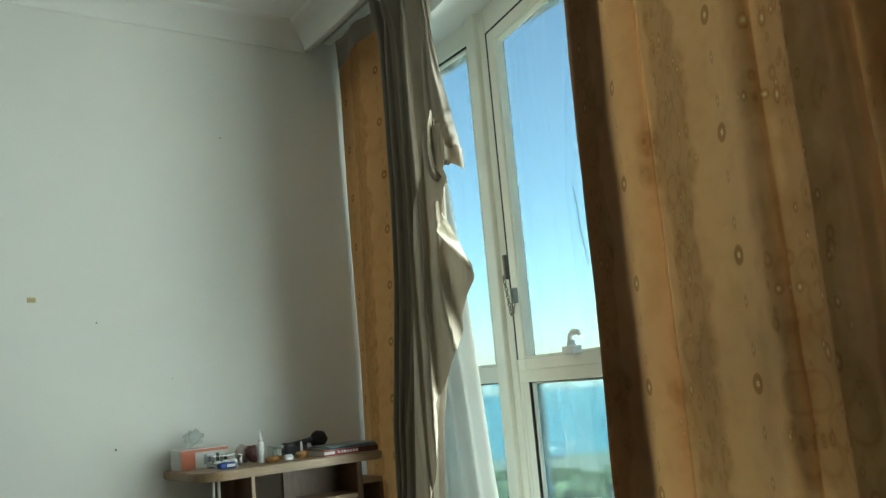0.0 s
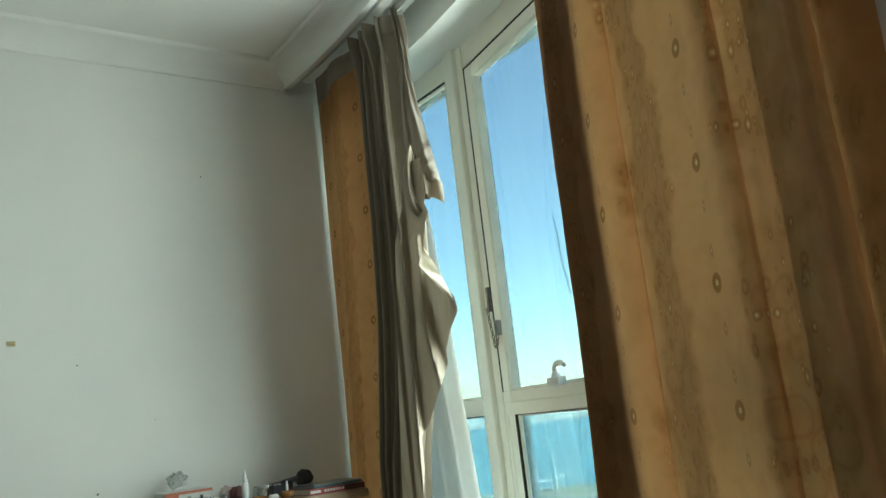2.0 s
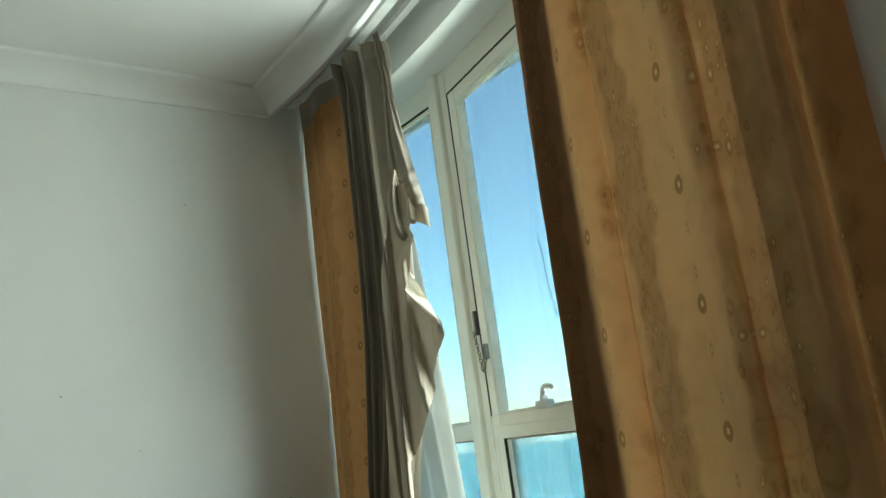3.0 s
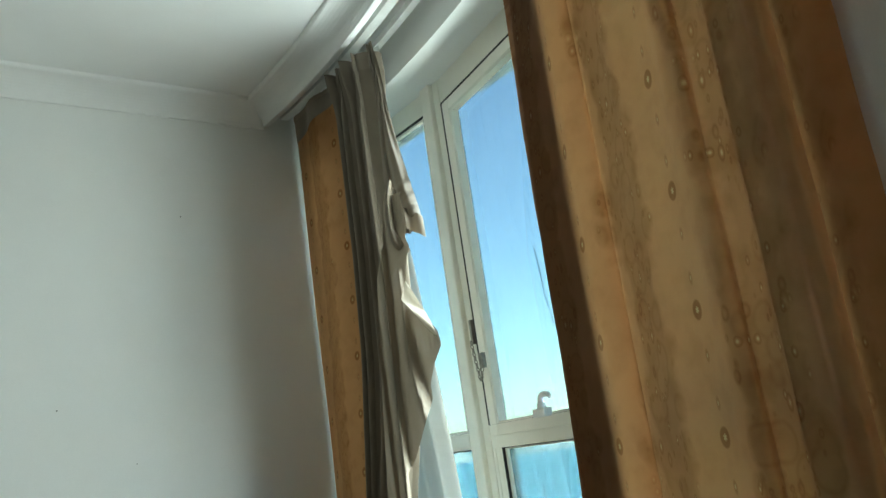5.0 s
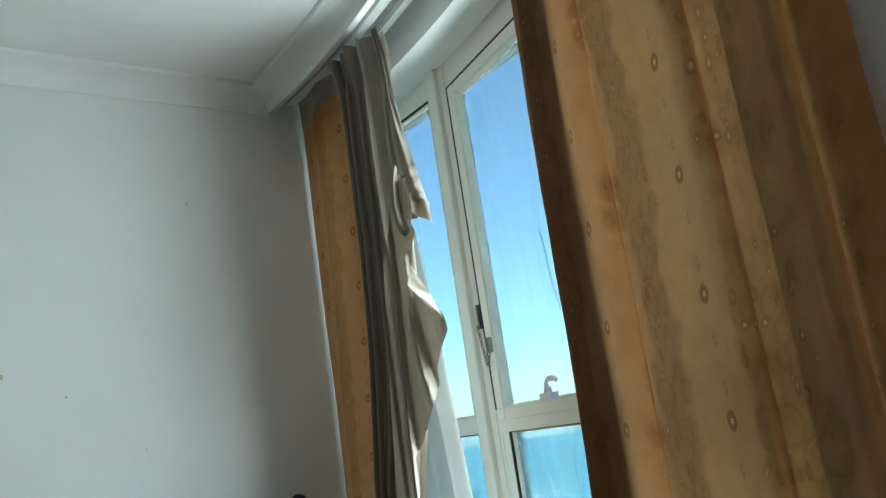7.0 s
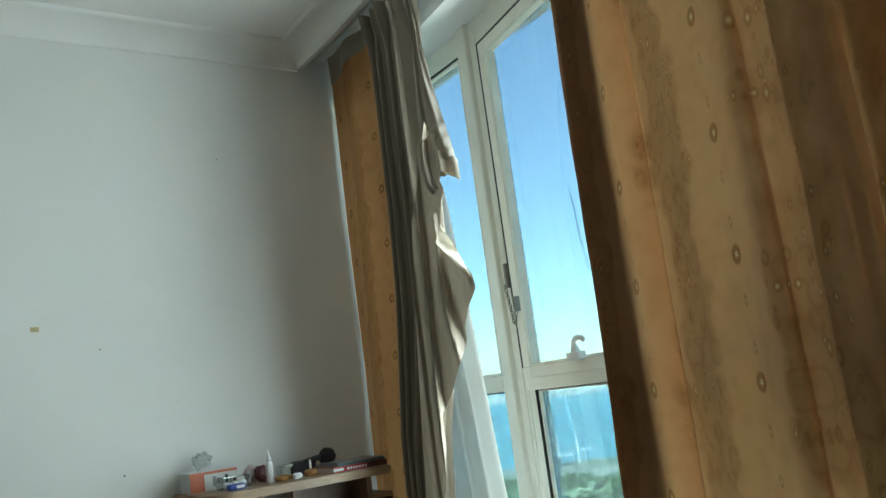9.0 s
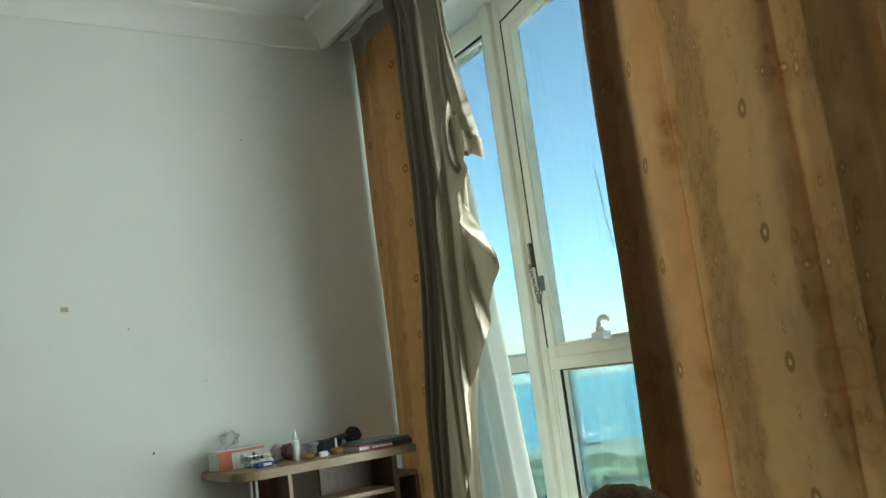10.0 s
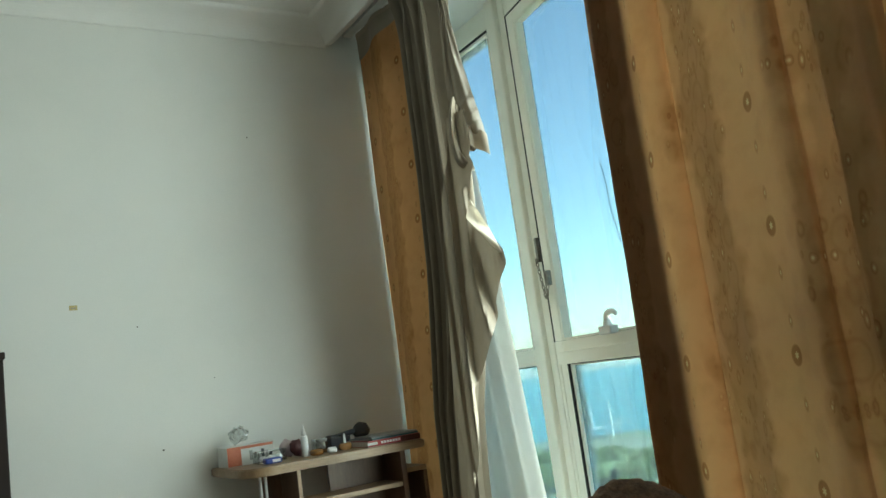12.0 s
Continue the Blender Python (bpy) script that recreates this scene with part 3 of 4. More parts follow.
def band(outer, inner, near, hollow, ns=40, nw=12, cloth_turn=0.0):
    """A rolled strip of cloth between two curved edges given as (bearing, height), hollowed across its width."""
    bm = bmesh.new()
    uvl = bm.loops.layers.uv.new("UVMap")
    rows = []
    for i in range(ns + 1):
        p, q = smooth_line(outer, i / ns), smooth_line(inner, i / ns)
        row = []
        for k in range(nw + 1):
            w = k / nw
            crease = 0.006 * math.sin(9 * w + 5 * i / ns + cloth_turn) + 0.005 * wob(w * 4, i / ns * 6, cloth_turn)
            row.append(bm.verts.new(polar(p[0] + (q[0] - p[0]) * w, near + hollow * math.sin(math.pi * w) + crease, p[1] + (q[1] - p[1]) * w)))
        rows.append(row)
    for i in range(ns):
        for k in range(nw):
            f = bm.faces.new((rows[i][k], rows[i][k + 1], rows[i + 1][k + 1], rows[i + 1][k]))
            for lp, (ii, kk) in zip(f.loops, ((i, k), (i, k + 1), (i + 1, k + 1), (i + 1, k))):
                lp[uvl].uv = (kk * 0.004, ii * 0.008)
    return bm


part("roll", band([(35.25, 1.915), (34.88, 1.86), (34.76, 1.80), (34.80, 1.735), (35.0, 1.685), (35.55, 1.655), (36.12, 1.652)],
                  [(35.50, 1.905), (35.38, 1.85), (35.32, 1.80), (35.38, 1.755), (35.52, 1.722), (35.80, 1.692), (36.16, 1.664)], 2.765, -0.03), LINING, drape, "rolled satin edge of the lining", smooth=True)
part("roll", band([(35.52, 1.895), (35.46, 1.85), (35.42, 1.80), (35.46, 1.76), (35.56, 1.725)],
                  [(36.02, 1.87), (35.84, 1.835), (35.95, 1.79), (36.10, 1.755), (35.90, 1.70)], 2.765, 0.03, 30, 12, 2.0), LINING, drape, "crumpled satin tuck of the lining", smooth=True)
FALL_LEFT = [(0.03, 31.8), (0.59, 32.2), (0.964, 32.65), (1.377, 33.2), (1.59, 33.6), (1.70, 34.3), (1.86, 34.7)]
FALL_RIGHT = [(0.03, 33.0), (0.60, 33.1), (0.684, 33.62), (0.832, 34.04), (0.93, 34.05), (0.977, 34.71), (1.054, 35.38), (1.13, 36.1), (1.157, 36.35), (1.204, 36.32), (1.264, 36.8),
              (1.314, 37.42), (1.36, 37.3), (1.42, 36.6), (1.475, 35.9), (1.538, 35.5), (1.63, 35.83), (1.665, 36.14), (1.70, 35.9), (1.78, 36.1), (1.86, 35.9)]


def fall_depth(az, z):
    def ridge(centre, wide):
        return math.exp(-((az - centre) / wide) ** 2)
    first = 33.9 + 0.25 * (z - 1.2) + 0.06 * wob(z * 3, 2.0)
    second = 35.08 + 2.6 * max(0.0, 1.27 - z) + 0.08 * wob(z * 4, 5.0)
    hollow = 35.25 + 2.9 * max(0.0, 1.44 - z)
    return (2.90 - 0.050 * (az - 32.5) - 0.050 * ridge(first, 0.27) + 0.022 * ridge(first + 0.62, 0.4) - 0.034 * ridge(second, 0.25) * (z < 1.6)
            + 0.050 * ridge(hollow + 0.25, 0.42) * max(0.0, min(1.0, (1.46 - z) * 8)) - 0.03 * ridge(33.1, 0.2)
            + 0.010 * wob(az * 1.6, z * 4, 4) + 0.004 * wob(az * 6, z * 14, 7))


def fall(s, z):
    az = lerp(FALL_LEFT, z) + (lerp(FALL_RIGHT, z) - lerp(FALL_LEFT, z)) * s
    return polar(az, fall_depth(az, z), z)


part("lining", cloth_grid(fall, 70, 150, 0.03, 1.86), LINING, drape, "pale satin lining of the twisted drape", smooth=True)


def fold_over(s, z):
    # a three-cornered piece folded across the lining
    f = (z - 1.322) / (1.535 - 1.322)
    low = Vector((37.42 + (35.06 - 37.42) * min(1, f / 0.72), 0))
    az0 = low.x if f < 0.72 else 35.06 + (35.5 - 35.06) * (f - 0.72) / 0.28
    az1 = 37.42 + (36.61 - 37.42) * min(1, f / 0.535) if f < 0.535 else 36.61 + (35.57 - 36.61) * (f - 0.535) / 0.465
    az = az0 + (az1 - az0) * s
    return polar(az, 2.655 + 0.02 * s + 0.014 * math.sin(3 * s + 9 * f) + 0.006 * wob(az * 3, z * 9, 5), z)


part("fold", cloth_grid(fold_over, 30, 30, 1.322, 1.535, 2.45), cloth("pale_print", (0.50, 0.44, 0.35), (0.42, 0.35, 0.26), (0.5, 0.42, 0.3), (0.42, 0.34, 0.22), 0.2), drape, "pale printed corner folded across", smooth=True)

# ---- desk ----
desk = thing("desk", "brown laminate desk with open shelves and a rounded corner", "desk", (1.2, 3.1, 0))
desk_z = 0.752


def flat_board(outline, z0, z1, bevel=0.004):
    bm = bmesh.new()
    f = bm.faces.new([bm.verts.new((x, y, z0)) for x, y in outline])
    r = bmesh.ops.extrude_face_region(bm, geom=[f])
    bmesh.ops.translate(bm, vec=(0, 0, z1 - z0), verts=[v for v in r["geom"] if isinstance(v, bmesh.types.BMVert)])
    bmesh.ops.bevel(bm, geom=[e for e in bm.edges if abs(e.verts[0].co.z - e.verts[1].co.z) < 1e-6], offset=bevel, segments=2, affect="EDGES")
    return bm


def local(bm, ob):
    bm.transform(Matrix.Translation(-ob.location))
    return bm


corner = [(1.072 - 0.10 * math.cos(a), 3.02 - 0.10 * math.sin(a)) for a in [i * math.pi / 20 for i in range(11)]]
part("desktop", local(flat_board([(0.972, 3.325)] + corner + [(1.70, 2.92), (1.70, 3.325)], desk_z - 0.032, desk_z), desk), DESK_TOP, desk)
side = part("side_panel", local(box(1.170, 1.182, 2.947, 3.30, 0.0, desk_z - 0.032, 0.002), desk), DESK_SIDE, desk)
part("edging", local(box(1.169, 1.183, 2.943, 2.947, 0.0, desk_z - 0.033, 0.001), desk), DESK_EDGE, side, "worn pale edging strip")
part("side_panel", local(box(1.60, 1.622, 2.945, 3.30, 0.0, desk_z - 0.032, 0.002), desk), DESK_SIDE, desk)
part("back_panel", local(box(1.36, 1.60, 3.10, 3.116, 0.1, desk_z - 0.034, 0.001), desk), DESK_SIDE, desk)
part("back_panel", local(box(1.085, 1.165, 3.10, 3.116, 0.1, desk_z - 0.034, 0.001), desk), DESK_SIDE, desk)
part("shelf", local(box(1.187, 1.60, 2.95, 3.10, 0.585, 0.603, 0.002), desk), DESK_TOP, desk)
part("side_shelf", local(box(1.622, 1.72, 2.96, 3.25, 0.63, 0.648, 0.002), desk), DESK_TOP, desk)
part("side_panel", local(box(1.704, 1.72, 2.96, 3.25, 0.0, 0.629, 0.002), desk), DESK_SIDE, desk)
for dx in (0.0, 0.020):
    part("leg", local(tube([(1.045 + dx, 2.99, 0.0), (1.045 + dx, 2.99, desk_z - 0.032)], 0.0052, 12), desk), CHROME, desk, "chrome tube leg", smooth=True)

# ---- dark cabinet ----
cab = thing("cabinet", "near-black wooden chest standing against the wall", "cabinet", (-0.15, 3.08, 0))
part("body", local(box(-0.55, 0.243, 2.87, 3.32, 0.06, 1.215, 0.004), cab), DARK_WOOD, cab)
part("top", local(box(-0.56, 0.247, 2.85, 3.325, 1.215, 1.236, 0.003), cab), DARK_WOOD, cab)
part("plinth", local(box(-0.53, 0.21, 2.90, 3.31, 0.0, 0.06, 0.002), cab), DARK_WOOD, cab)

# ---- small things on the window ----
def in_sash(x, y, z):
    return SASH_M @ Vector((x, y, z))


GREY_CAST = surface("grey_cast_metal", (0.74, 0.74, 0.72), (0.82, 0.82, 0.80), 0.5, 30.0, 200.0, 0.1)
hook = thing("casement_fastener", "white cast window handle with a curled grip", "fastener")
part("base", box(0.380, 0.455, 0.012, 0.046, 1.048, 1.076, 0.005, SASH_M), GREY_CAST, hook)
part("stem", tube([in_sash(0.412, 0.026, z) for z in (1.070, 1.078, 1.088, 1.094)], [0.018, 0.015, 0.013, 0.012], 12), GREY_CAST, hook, smooth=True)
curl = [(0.412, 1.090), (0.412, 1.104), (0.418, 1.114), (0.432, 1.119), (0.452, 1.120), (0.468, 1.114), (0.474, 1.106)]
part("grip", tube([in_sash(x, 0.026, z) for x, z in curl], [0.010, 0.010, 0.010, 0.010, 0.009, 0.008, 0.006], 12), GREY_CAST, hook, smooth=True)

stay = thing("window_chain", "tarnished steel safety chain between the post and the sash", "chain")
part("plate", box(-0.022, -0.006, 0.008, 0.026, 1.36, 1.455, 0.003, SASH_M), STEEL, stay)
part("catch", ring(0.036, 0.062, 1.262, 1.318, 0.008, 0.016, 0.036, SASH_M, 0.002), STEEL, stay)
part("catch_bolt", box(0.045, 0.053, 0.018, 0.031, 1.268, 1.312, 0.002, SASH_M), STEEL, stay)


def chain_link(at, tilt, turn):
    bm = bmesh.new()
    big, thin, n, k = 0.0075, 0.0022, 12, 6
    rows = []
    for i in range(n):
        a = 2 * math.pi * i / n
        c = Vector((math.cos(a) * big * 0.7, 0, math.sin(a) * big * 1.25))
        d = Vector((math.cos(a), 0, math.sin(a)))
        rows.append([bm.verts.new(c + d * thin * math.cos(2 * math.pi * j / k) + Vector((0, thin * math.sin(2 * math.pi * j / k), 0))) for j in range(k)])
    for i in range(n):
        for j in range(k):
            bm.faces.new((rows[i][j], rows[(i + 1) % n][j], rows[(i + 1) % n][(j + 1) % k], rows[i][(j + 1) % k]))
    bm.transform(SASH_M @ Matrix.Translation(at) @ Matrix.Rotation(tilt, 4, "Y") @ Matrix.Rotation(turn, 4, "Z"))
    return bm


drop = [Vector((-0.014 + 0.030 * f, 0.030, 1.365 - 0.135 * f)) for f in [i / 9 for i in range(10)]]
drop += [Vector((0.020, 0.030, 1.222)), Vector((0.030, 0.030, 1.226)), Vector((0.038, 0.030, 1.240)), Vector((0.043, 0.030, 1.255))]
for i, p in enumerate(drop):
    d = (drop[min(i + 1, len(drop) - 1)] - drop[max(i - 1, 0)]).normalized()
    part("link", chain_link(p, math.atan2(d.x, d.z), 1.57 * (i % 2)), STEEL, stay, smooth=True)

cable = thing("cable", "thin dark cord hanging outside the sash", "cable")
part("cord", tube([in_sash(0.44 + 0.004 * math.sin(i), -0.03, 1.62 - 0.035 * i) + Vector((0, -0.004 * i, 0)) for i in range(9)], 0.0016, 6), STEEL, cable)

# ---- small marks on the far wall ----
YELLOW = surface("old_tape", (0.48, 0.38, 0.16), (0.60, 0.50, 0.26), 0.6, 60.0, 300.0, 0.2)
GREY_SPOT = plain("grey_spot", (0.16, 0.16, 0.15), 0.6, 0.4)
tape = thing("tape_scrap", "yellowed scrap of sticky tape on the wall", "tape", (0.521, FAR, 1.415))
part("tape", box(-0.014, 0.014, -0.003, 0.0, -0.009, 0.009, 0.001), YELLOW, tape)
part("residue", box(-0.010, 0.009, -0.0036, -0.0028, -0.004, 0.001, 0.0), plain("tape_centre", (0.36, 0.34, 0.27), 0.5), tape)
for x, z, r in ((0.801, 0.85, 0.0042), (0.742, 1.325, 0.003), (1.257, 2.10, 0.0028), (1.02, 1.10, 0.002)):
    nail = thing("nail", "small steel nail head in the white wall", "nail", (x, FAR, z), group="nails in the wall")
    part("head", lathe([(r * 0.6, 0), (r, 0.002), (r, 0.003), (r * 0.5, 0.004)], 10, Matrix.Rotation(math.pi / 2, 4, "X")), GREY_SPOT, nail)

# ---- things on the desk ----
CARD_W = surface("white_card", (0.60, 0.60, 0.58), (0.70, 0.70, 0.68), 0.6, 20.0, 200.0, 0.05)
CARD_O = surface("orange_card", (0.42, 0.10, 0.05), (0.52, 0.16, 0.08), 0.5, 12.0, 200.0, 0.05)
INK_W = plain("white_print", (0.72, 0.72, 0.72), 0.6)
INK_D = plain("dark_print", (0.03, 0.03, 0.04), 0.6)
BLUE = surface("blue_plastic", (0.012, 0.035, 0.20), (0.02, 0.06, 0.30), 0.3, 30.0, 200.0, 0.05)
RED = surface("red_cover", (0.28, 0.015, 0.02), (0.40, 0.03, 0.03), 0.4, 12.0, 200.0, 0.05)
MAROON = surface("maroon_cover", (0.055, 0.015, 0.014), (0.09, 0.026, 0.022), 0.5, 12.0, 200.0, 0.05)
TEAL = surface("teal_cover", (0.03, 0.11, 0.13), (0.05, 0.16, 0.18), 0.4, 12.0, 200.0, 0.05)
GREYC = surface("grey_cover", (0.22, 0.23, 0.22), (0.32, 0.33, 0.32), 0.5, 12.0, 200.0, 0.05)
PAPER = surface("page_edges", (0.55, 0.53, 0.47), (0.66, 0.64, 0.58), 0.8, 5.0, 400.0, 0.3, stretch=(1, 1, 30))
MILKY = plain("milky_plastic", (0.80, 0.82, 0.82), 0.35, 0.0, 0.1)
CLEARP = pane_glass("clear_plastic", (0.82, 0.84, 0.84), 0.3)
AMBER = plain("amber_liquid", (0.42, 0.20, 0.06), 0.2, 0.0, 0.35)
BLACK = surface("black_bristle", (0.006, 0.006, 0.006), (0.016, 0.015, 0.015), 0.8, 60.0, 300.0, 0.8, depth=0.004)
PINK = surface("pink_puff", (0.42, 0.33, 0.32), (0.58, 0.50, 0.49), 0.9, 40.0, 200.0, 0.6, depth=0.004)
WINE = surface("wine_pouch", (0.07, 0.02, 0.022), (0.13, 0.045, 0.045), 0.6, 30.0, 200.0, 0.3)
DZ = desk_z


def crumple(size, amount, seed, sub=3, m=None):
    bm = bmesh.new()
    bmesh.ops.create_icosphere(bm, subdivisions=sub, radius=1.0)
    for v in bm.verts:
        k = 1 + amount * wob(v.co.x * 2.1 + seed, v.co.y * 2.1, v.co.z * 2.1) + amount * 0.6 * wob(v.co.x * 6 + seed, v.co.y * 6, v.co.z * 6)
        v.co = Vector((v.co.x * size[0] * k, v.co.y * size[1] * k, v.co.z * size[2] * k))
    lowest = min(v.co.z for v in bm.verts)
    bmesh.ops.translate(bm, vec=(0, 0, -lowest), verts=bm.verts)
    if m is not None:
        bm.transform(m)
    return bm


tissue = thing("carton", "orange and white printed cardboard carton", "box", (1.078, 3.235, DZ))
part("body", box(-0.085, 0.10, -0.055, 0.065, 0, 0.074, 0.002), CARD_W, tissue)
part("front_print", box(-0.083, -0.030, -0.0575, -0.055, 0.002, 0.072, 0.0), CARD_O, tissue, "orange printed front")
part("print_band", box(-0.030, 0.098, -0.0575, -0.055, 0.062, 0.072, 0.0), CARD_O, tissue, "orange printed band")
for i in range(6):
    part("lettering_bar", box(0.002 + i * 0.0155, 0.014 + i * 0.0155, -0.0595, -0.0575, 0.016 + 0.006 * (i % 2), 0.052 - 0.008 * (i % 3), 0.0), INK_D if i % 2 else GREYC, tissue)
bag = thing("plastic_bag", "crumpled clear plastic bag lying on the carton", "bag", (1.065, 3.25, DZ + 0.074))
part("film", crumple((0.038, 0.030, 0.028), 0.6, 3.1), CLEARP, bag, smooth=False)
blister = thing("plastic_tray", "clear plastic blister tray leaning on the carton", "tray", (1.135, 3.12, DZ))
part("shell", ring(-0.055, 0.06, 0.0, 0.045, 0.006, -0.03, 0.03, Matrix.Identity(4), 0.002), CLEARP, blister)
for i, (x, z) in enumerate(((-0.03, 0.016), (0.0, 0.022), (0.03, 0.02))):
    part("cell", crumple((0.016, 0.012, 0.010), 0.3, 7 + i, 2, Matrix.Translation((x, -0.02, z * 0.4))), MILKY, blister, smooth=True)
blue = thing("blue_case", "small dark blue plastic case", "case", (1.115, 3.035, DZ))
part("body", box(-0.033, 0.033, -0.02, 0.02, 0, 0.022, 0.008, None, 3), BLUE, blue)
part("label", box(-0.006, 0.024, -0.0212, -0.0195, 0.006, 0.016, 0.0), INK_W, blue, "white printed label")
puff = thing("powder_puff", "pale pink powder puff", "puff", (1.235, 3.19, DZ + 0.0))
part("pad", crumple((0.028, 0.024, 0.034), 0.25, 1.4), PINK, puff, smooth=True)
pouch = thing("pouch", "dark wine-red cosmetic pouch", "pouch", (1.265, 3.15, DZ))
part("body", crumple((0.032, 0.022, 0.030), 0.25, 5.2), WINE, pouch, smooth=True)
bottle = thing("bottle", "milky squeeze bottle with a cone nozzle", "bottle", (1.262, 3.07, DZ))
part("body", lathe([(0.011, 0), (0.0135, 0.002), (0.0135, 0.066), (0.012, 0.074), (0.007, 0.080)], 20), MILKY, bottle, smooth=True)
part("nozzle", lathe([(0.009, 0.079), (0.009, 0.090), (0.006, 0.098), (0.003, 0.116), (0.002, 0.120)], 16), INK_W, bottle, smooth=True)
jar = thing("jar", "small clear jar with a dark lid", "jar", (1.345, 3.10, DZ))
part("body", lathe([(0.022, 0), (0.025, 0.003), (0.025, 0.036), (0.020, 0.044)], 20), CLEARP, jar, smooth=True)
part("contents", lathe([(0.020, 0.003), (0.022, 0.005), (0.022, 0.014), (0.0, 0.015)], 16), AMBER, jar, smooth=True)
part("lid", lathe([(0.021, 0.044), (0.022, 0.046), (0.022, 0.054), (0.020, 0.056)], 20), GREYC, jar, smooth=True)
for x, y, h, lbl in ((1.30, 3.05, 0.022, "shallow amber glass pot"), (1.425, 3.06, 0.026, "amber glass pot with a white stopper")):
    pot = thing("amber_pot", lbl, "pot", (x, y, DZ), group="amber pots")
    part("body", lathe([(0.020, 0), (0.026, 0.004), (0.027, h * 0.7), (0.020, h)], 20), AMBER, pot, smooth=True)
    if h > 0.024:
        part("stopper", lathe([(0.005, h), (0.0045, h + 0.02), (0.003, h + 0.036)], 12), INK_W, pot, smooth=True)
cap = thing("white_cylinder", "white plastic cap lying on its side", "cap", (1.355, 3.03, DZ + 0.011))
part("shell", lathe([(0.009, -0.016), (0.011, -0.014), (0.011, 0.014), (0.009, 0.016)], 16, Matrix.Rotation(math.pi / 2, 4, "Y")), INK_W, cap, smooth=True)
tray = thing("tray", "clear plastic tray of cosmetics", "tray", (1.45, 3.17, DZ))
part("rim", ring(-0.10, 0.10, 0.0, 0.05, 0.004, -0.045, 0.045, Matrix.Identity(4), 0.0015), CLEARP, tray)
compact = thing("compact", "flat dark compact case", "compact", (1.46, 3.20, DZ + 0.002))
part("case", box(-0.045, 0.045, -0.03, 0.03, 0.0, 0.052, 0.006), INK_D, compact)
brush = thing("makeup_brush", "black round-headed makeup brush", "brush", (1.55, 3.16, DZ))
part("bristles", crumple((0.036, 0.033, 0.034), 0.10, 9.0, 3, Matrix.Translation((0.0, 0, 0.022))), BLACK, brush, smooth=True)
part("handle", tube([(-0.02, 0.0, 0.060), (-0.05, 0.0, 0.058), (-0.10, 0.01, 0.052)], [0.012, 0.010, 0.007], 12), INK_D, brush, smooth=True)
part("stand", lathe([(0.022, 0), (0.020, 0.015), (0.012, 0.03)], 16), INK_D, brush, smooth=True)


def book(name, label, at, w, d, h, cover, turn, bars=0):
    ob = thing(name, label, "book", at, group="books on the desk")
    ob.rotation_euler = (0, 0, turn)
    part("pages", box(-w / 2 + 0.003, w / 2 - 0.003, -d / 2 + 0.001, d / 2 - 0.003, 0.0015, h - 0.0015), PAPER, ob)
    cov = part("cover", join(box(-w / 2, w / 2, -d / 2, d / 2, 0, 0.0015), join(box(-w / 2, w / 2, -d / 2, d / 2, h - 0.0015, h), box(-w / 2, w / 2, -d / 2 - 0.001, -d / 2 + 0.001, 0.0, h))), cover, ob)
    for i in range(bars):
        part("lettering_bar", box(-w / 2 + 0.058 + i * 0.0128, -w / 2 + 0.067 + i * 0.0128, -d / 2 - 0.0018, -d / 2 - 0.0008, h * 0.3, h * 0.72), INK_W, cov)
    return ob


book("book", "thick red book with white lettering on its spine", (1.59, 3.06, DZ), 0.235, 0.20, 0.022, RED, 0.0, 8)
book("book", "thin teal booklet on the red book", (1.60, 3.07, DZ + 0.022), 0.215, 0.19, 0.007, TEAL, 0.06)
book("book", "thin grey magazine on the teal booklet", (1.615, 3.08, DZ + 0.029), 0.20, 0.18, 0.005, GREYC, -0.08)
part("spine_end", box(0.03, 0.1172, -0.1020, -0.1008, 0.0006, 0.0214), MAROON, [o for o in scene.objects if o.name == "book"][0], "dark maroon end of the spine")
part("mark", box(-0.1185, -0.075, -0.1022, -0.1008, 0.006, 0.016), INK_W, [o for o in scene.objects if o.name == "book"][0])

# ---- chair by the window ----
chair = thing("chair", "low chair under a rough brown terry throw", "chair", (0.735, 0.80, 0))
part("seat", crumple((0.24, 0.24, 0.11), 0.06, 2.0, 4, Matrix.Translation((0, 0, 0.26))), TERRY, chair, smooth=True)


def chair_back():
    bm = bmesh.new()
    bmesh.ops.create_icosphere(bm, subdivisions=6, radius=1.0)
    for v in bm.verts:
        c = v.co.copy()
        k = 1 + 0.05 * wob(c.x * 3, c.y * 3, c.z * 3) + 0.018 * wob(c.x * 22, c.y * 22, c.z * 22) + 0.010 * wob(c.x * 50, c.y * 50, c.z * 50)
        v.co = Vector((c.x * 0.20 * k, c.y * 0.12 * k, c.z * 0.26 * k + 0.572))
    return bm


part("backrest", chair_back(), TERRY, chair, "rough brown terry-covered backrest", smooth=True)
for dx, dy in ((-0.17, -0.17), (0.17, -0.17), (-0.17, 0.17), (0.17, 0.17)):
    part("leg", lathe([(0.016, 0), (0.022, 0.3)], 12, Matrix.Translation((dx, dy, 0))), DARK_WOOD, chair, smooth=True)

# ---- outdoors ----
WATER_Z = -19.5


def sheet(name, pts, mat, label, cat):
    bm = bmesh.new()
    bm.faces.new([bm.verts.new(p) for p in pts])
    return tagged(link_bm(name, bm, mat), label, cat, kind="structure")


SEA = surface("sea_water", (0.07, 0.235, 0.255), (0.10, 0.29, 0.31), 0.35, 0.02, 0.4, 0.3, depth=0.3)
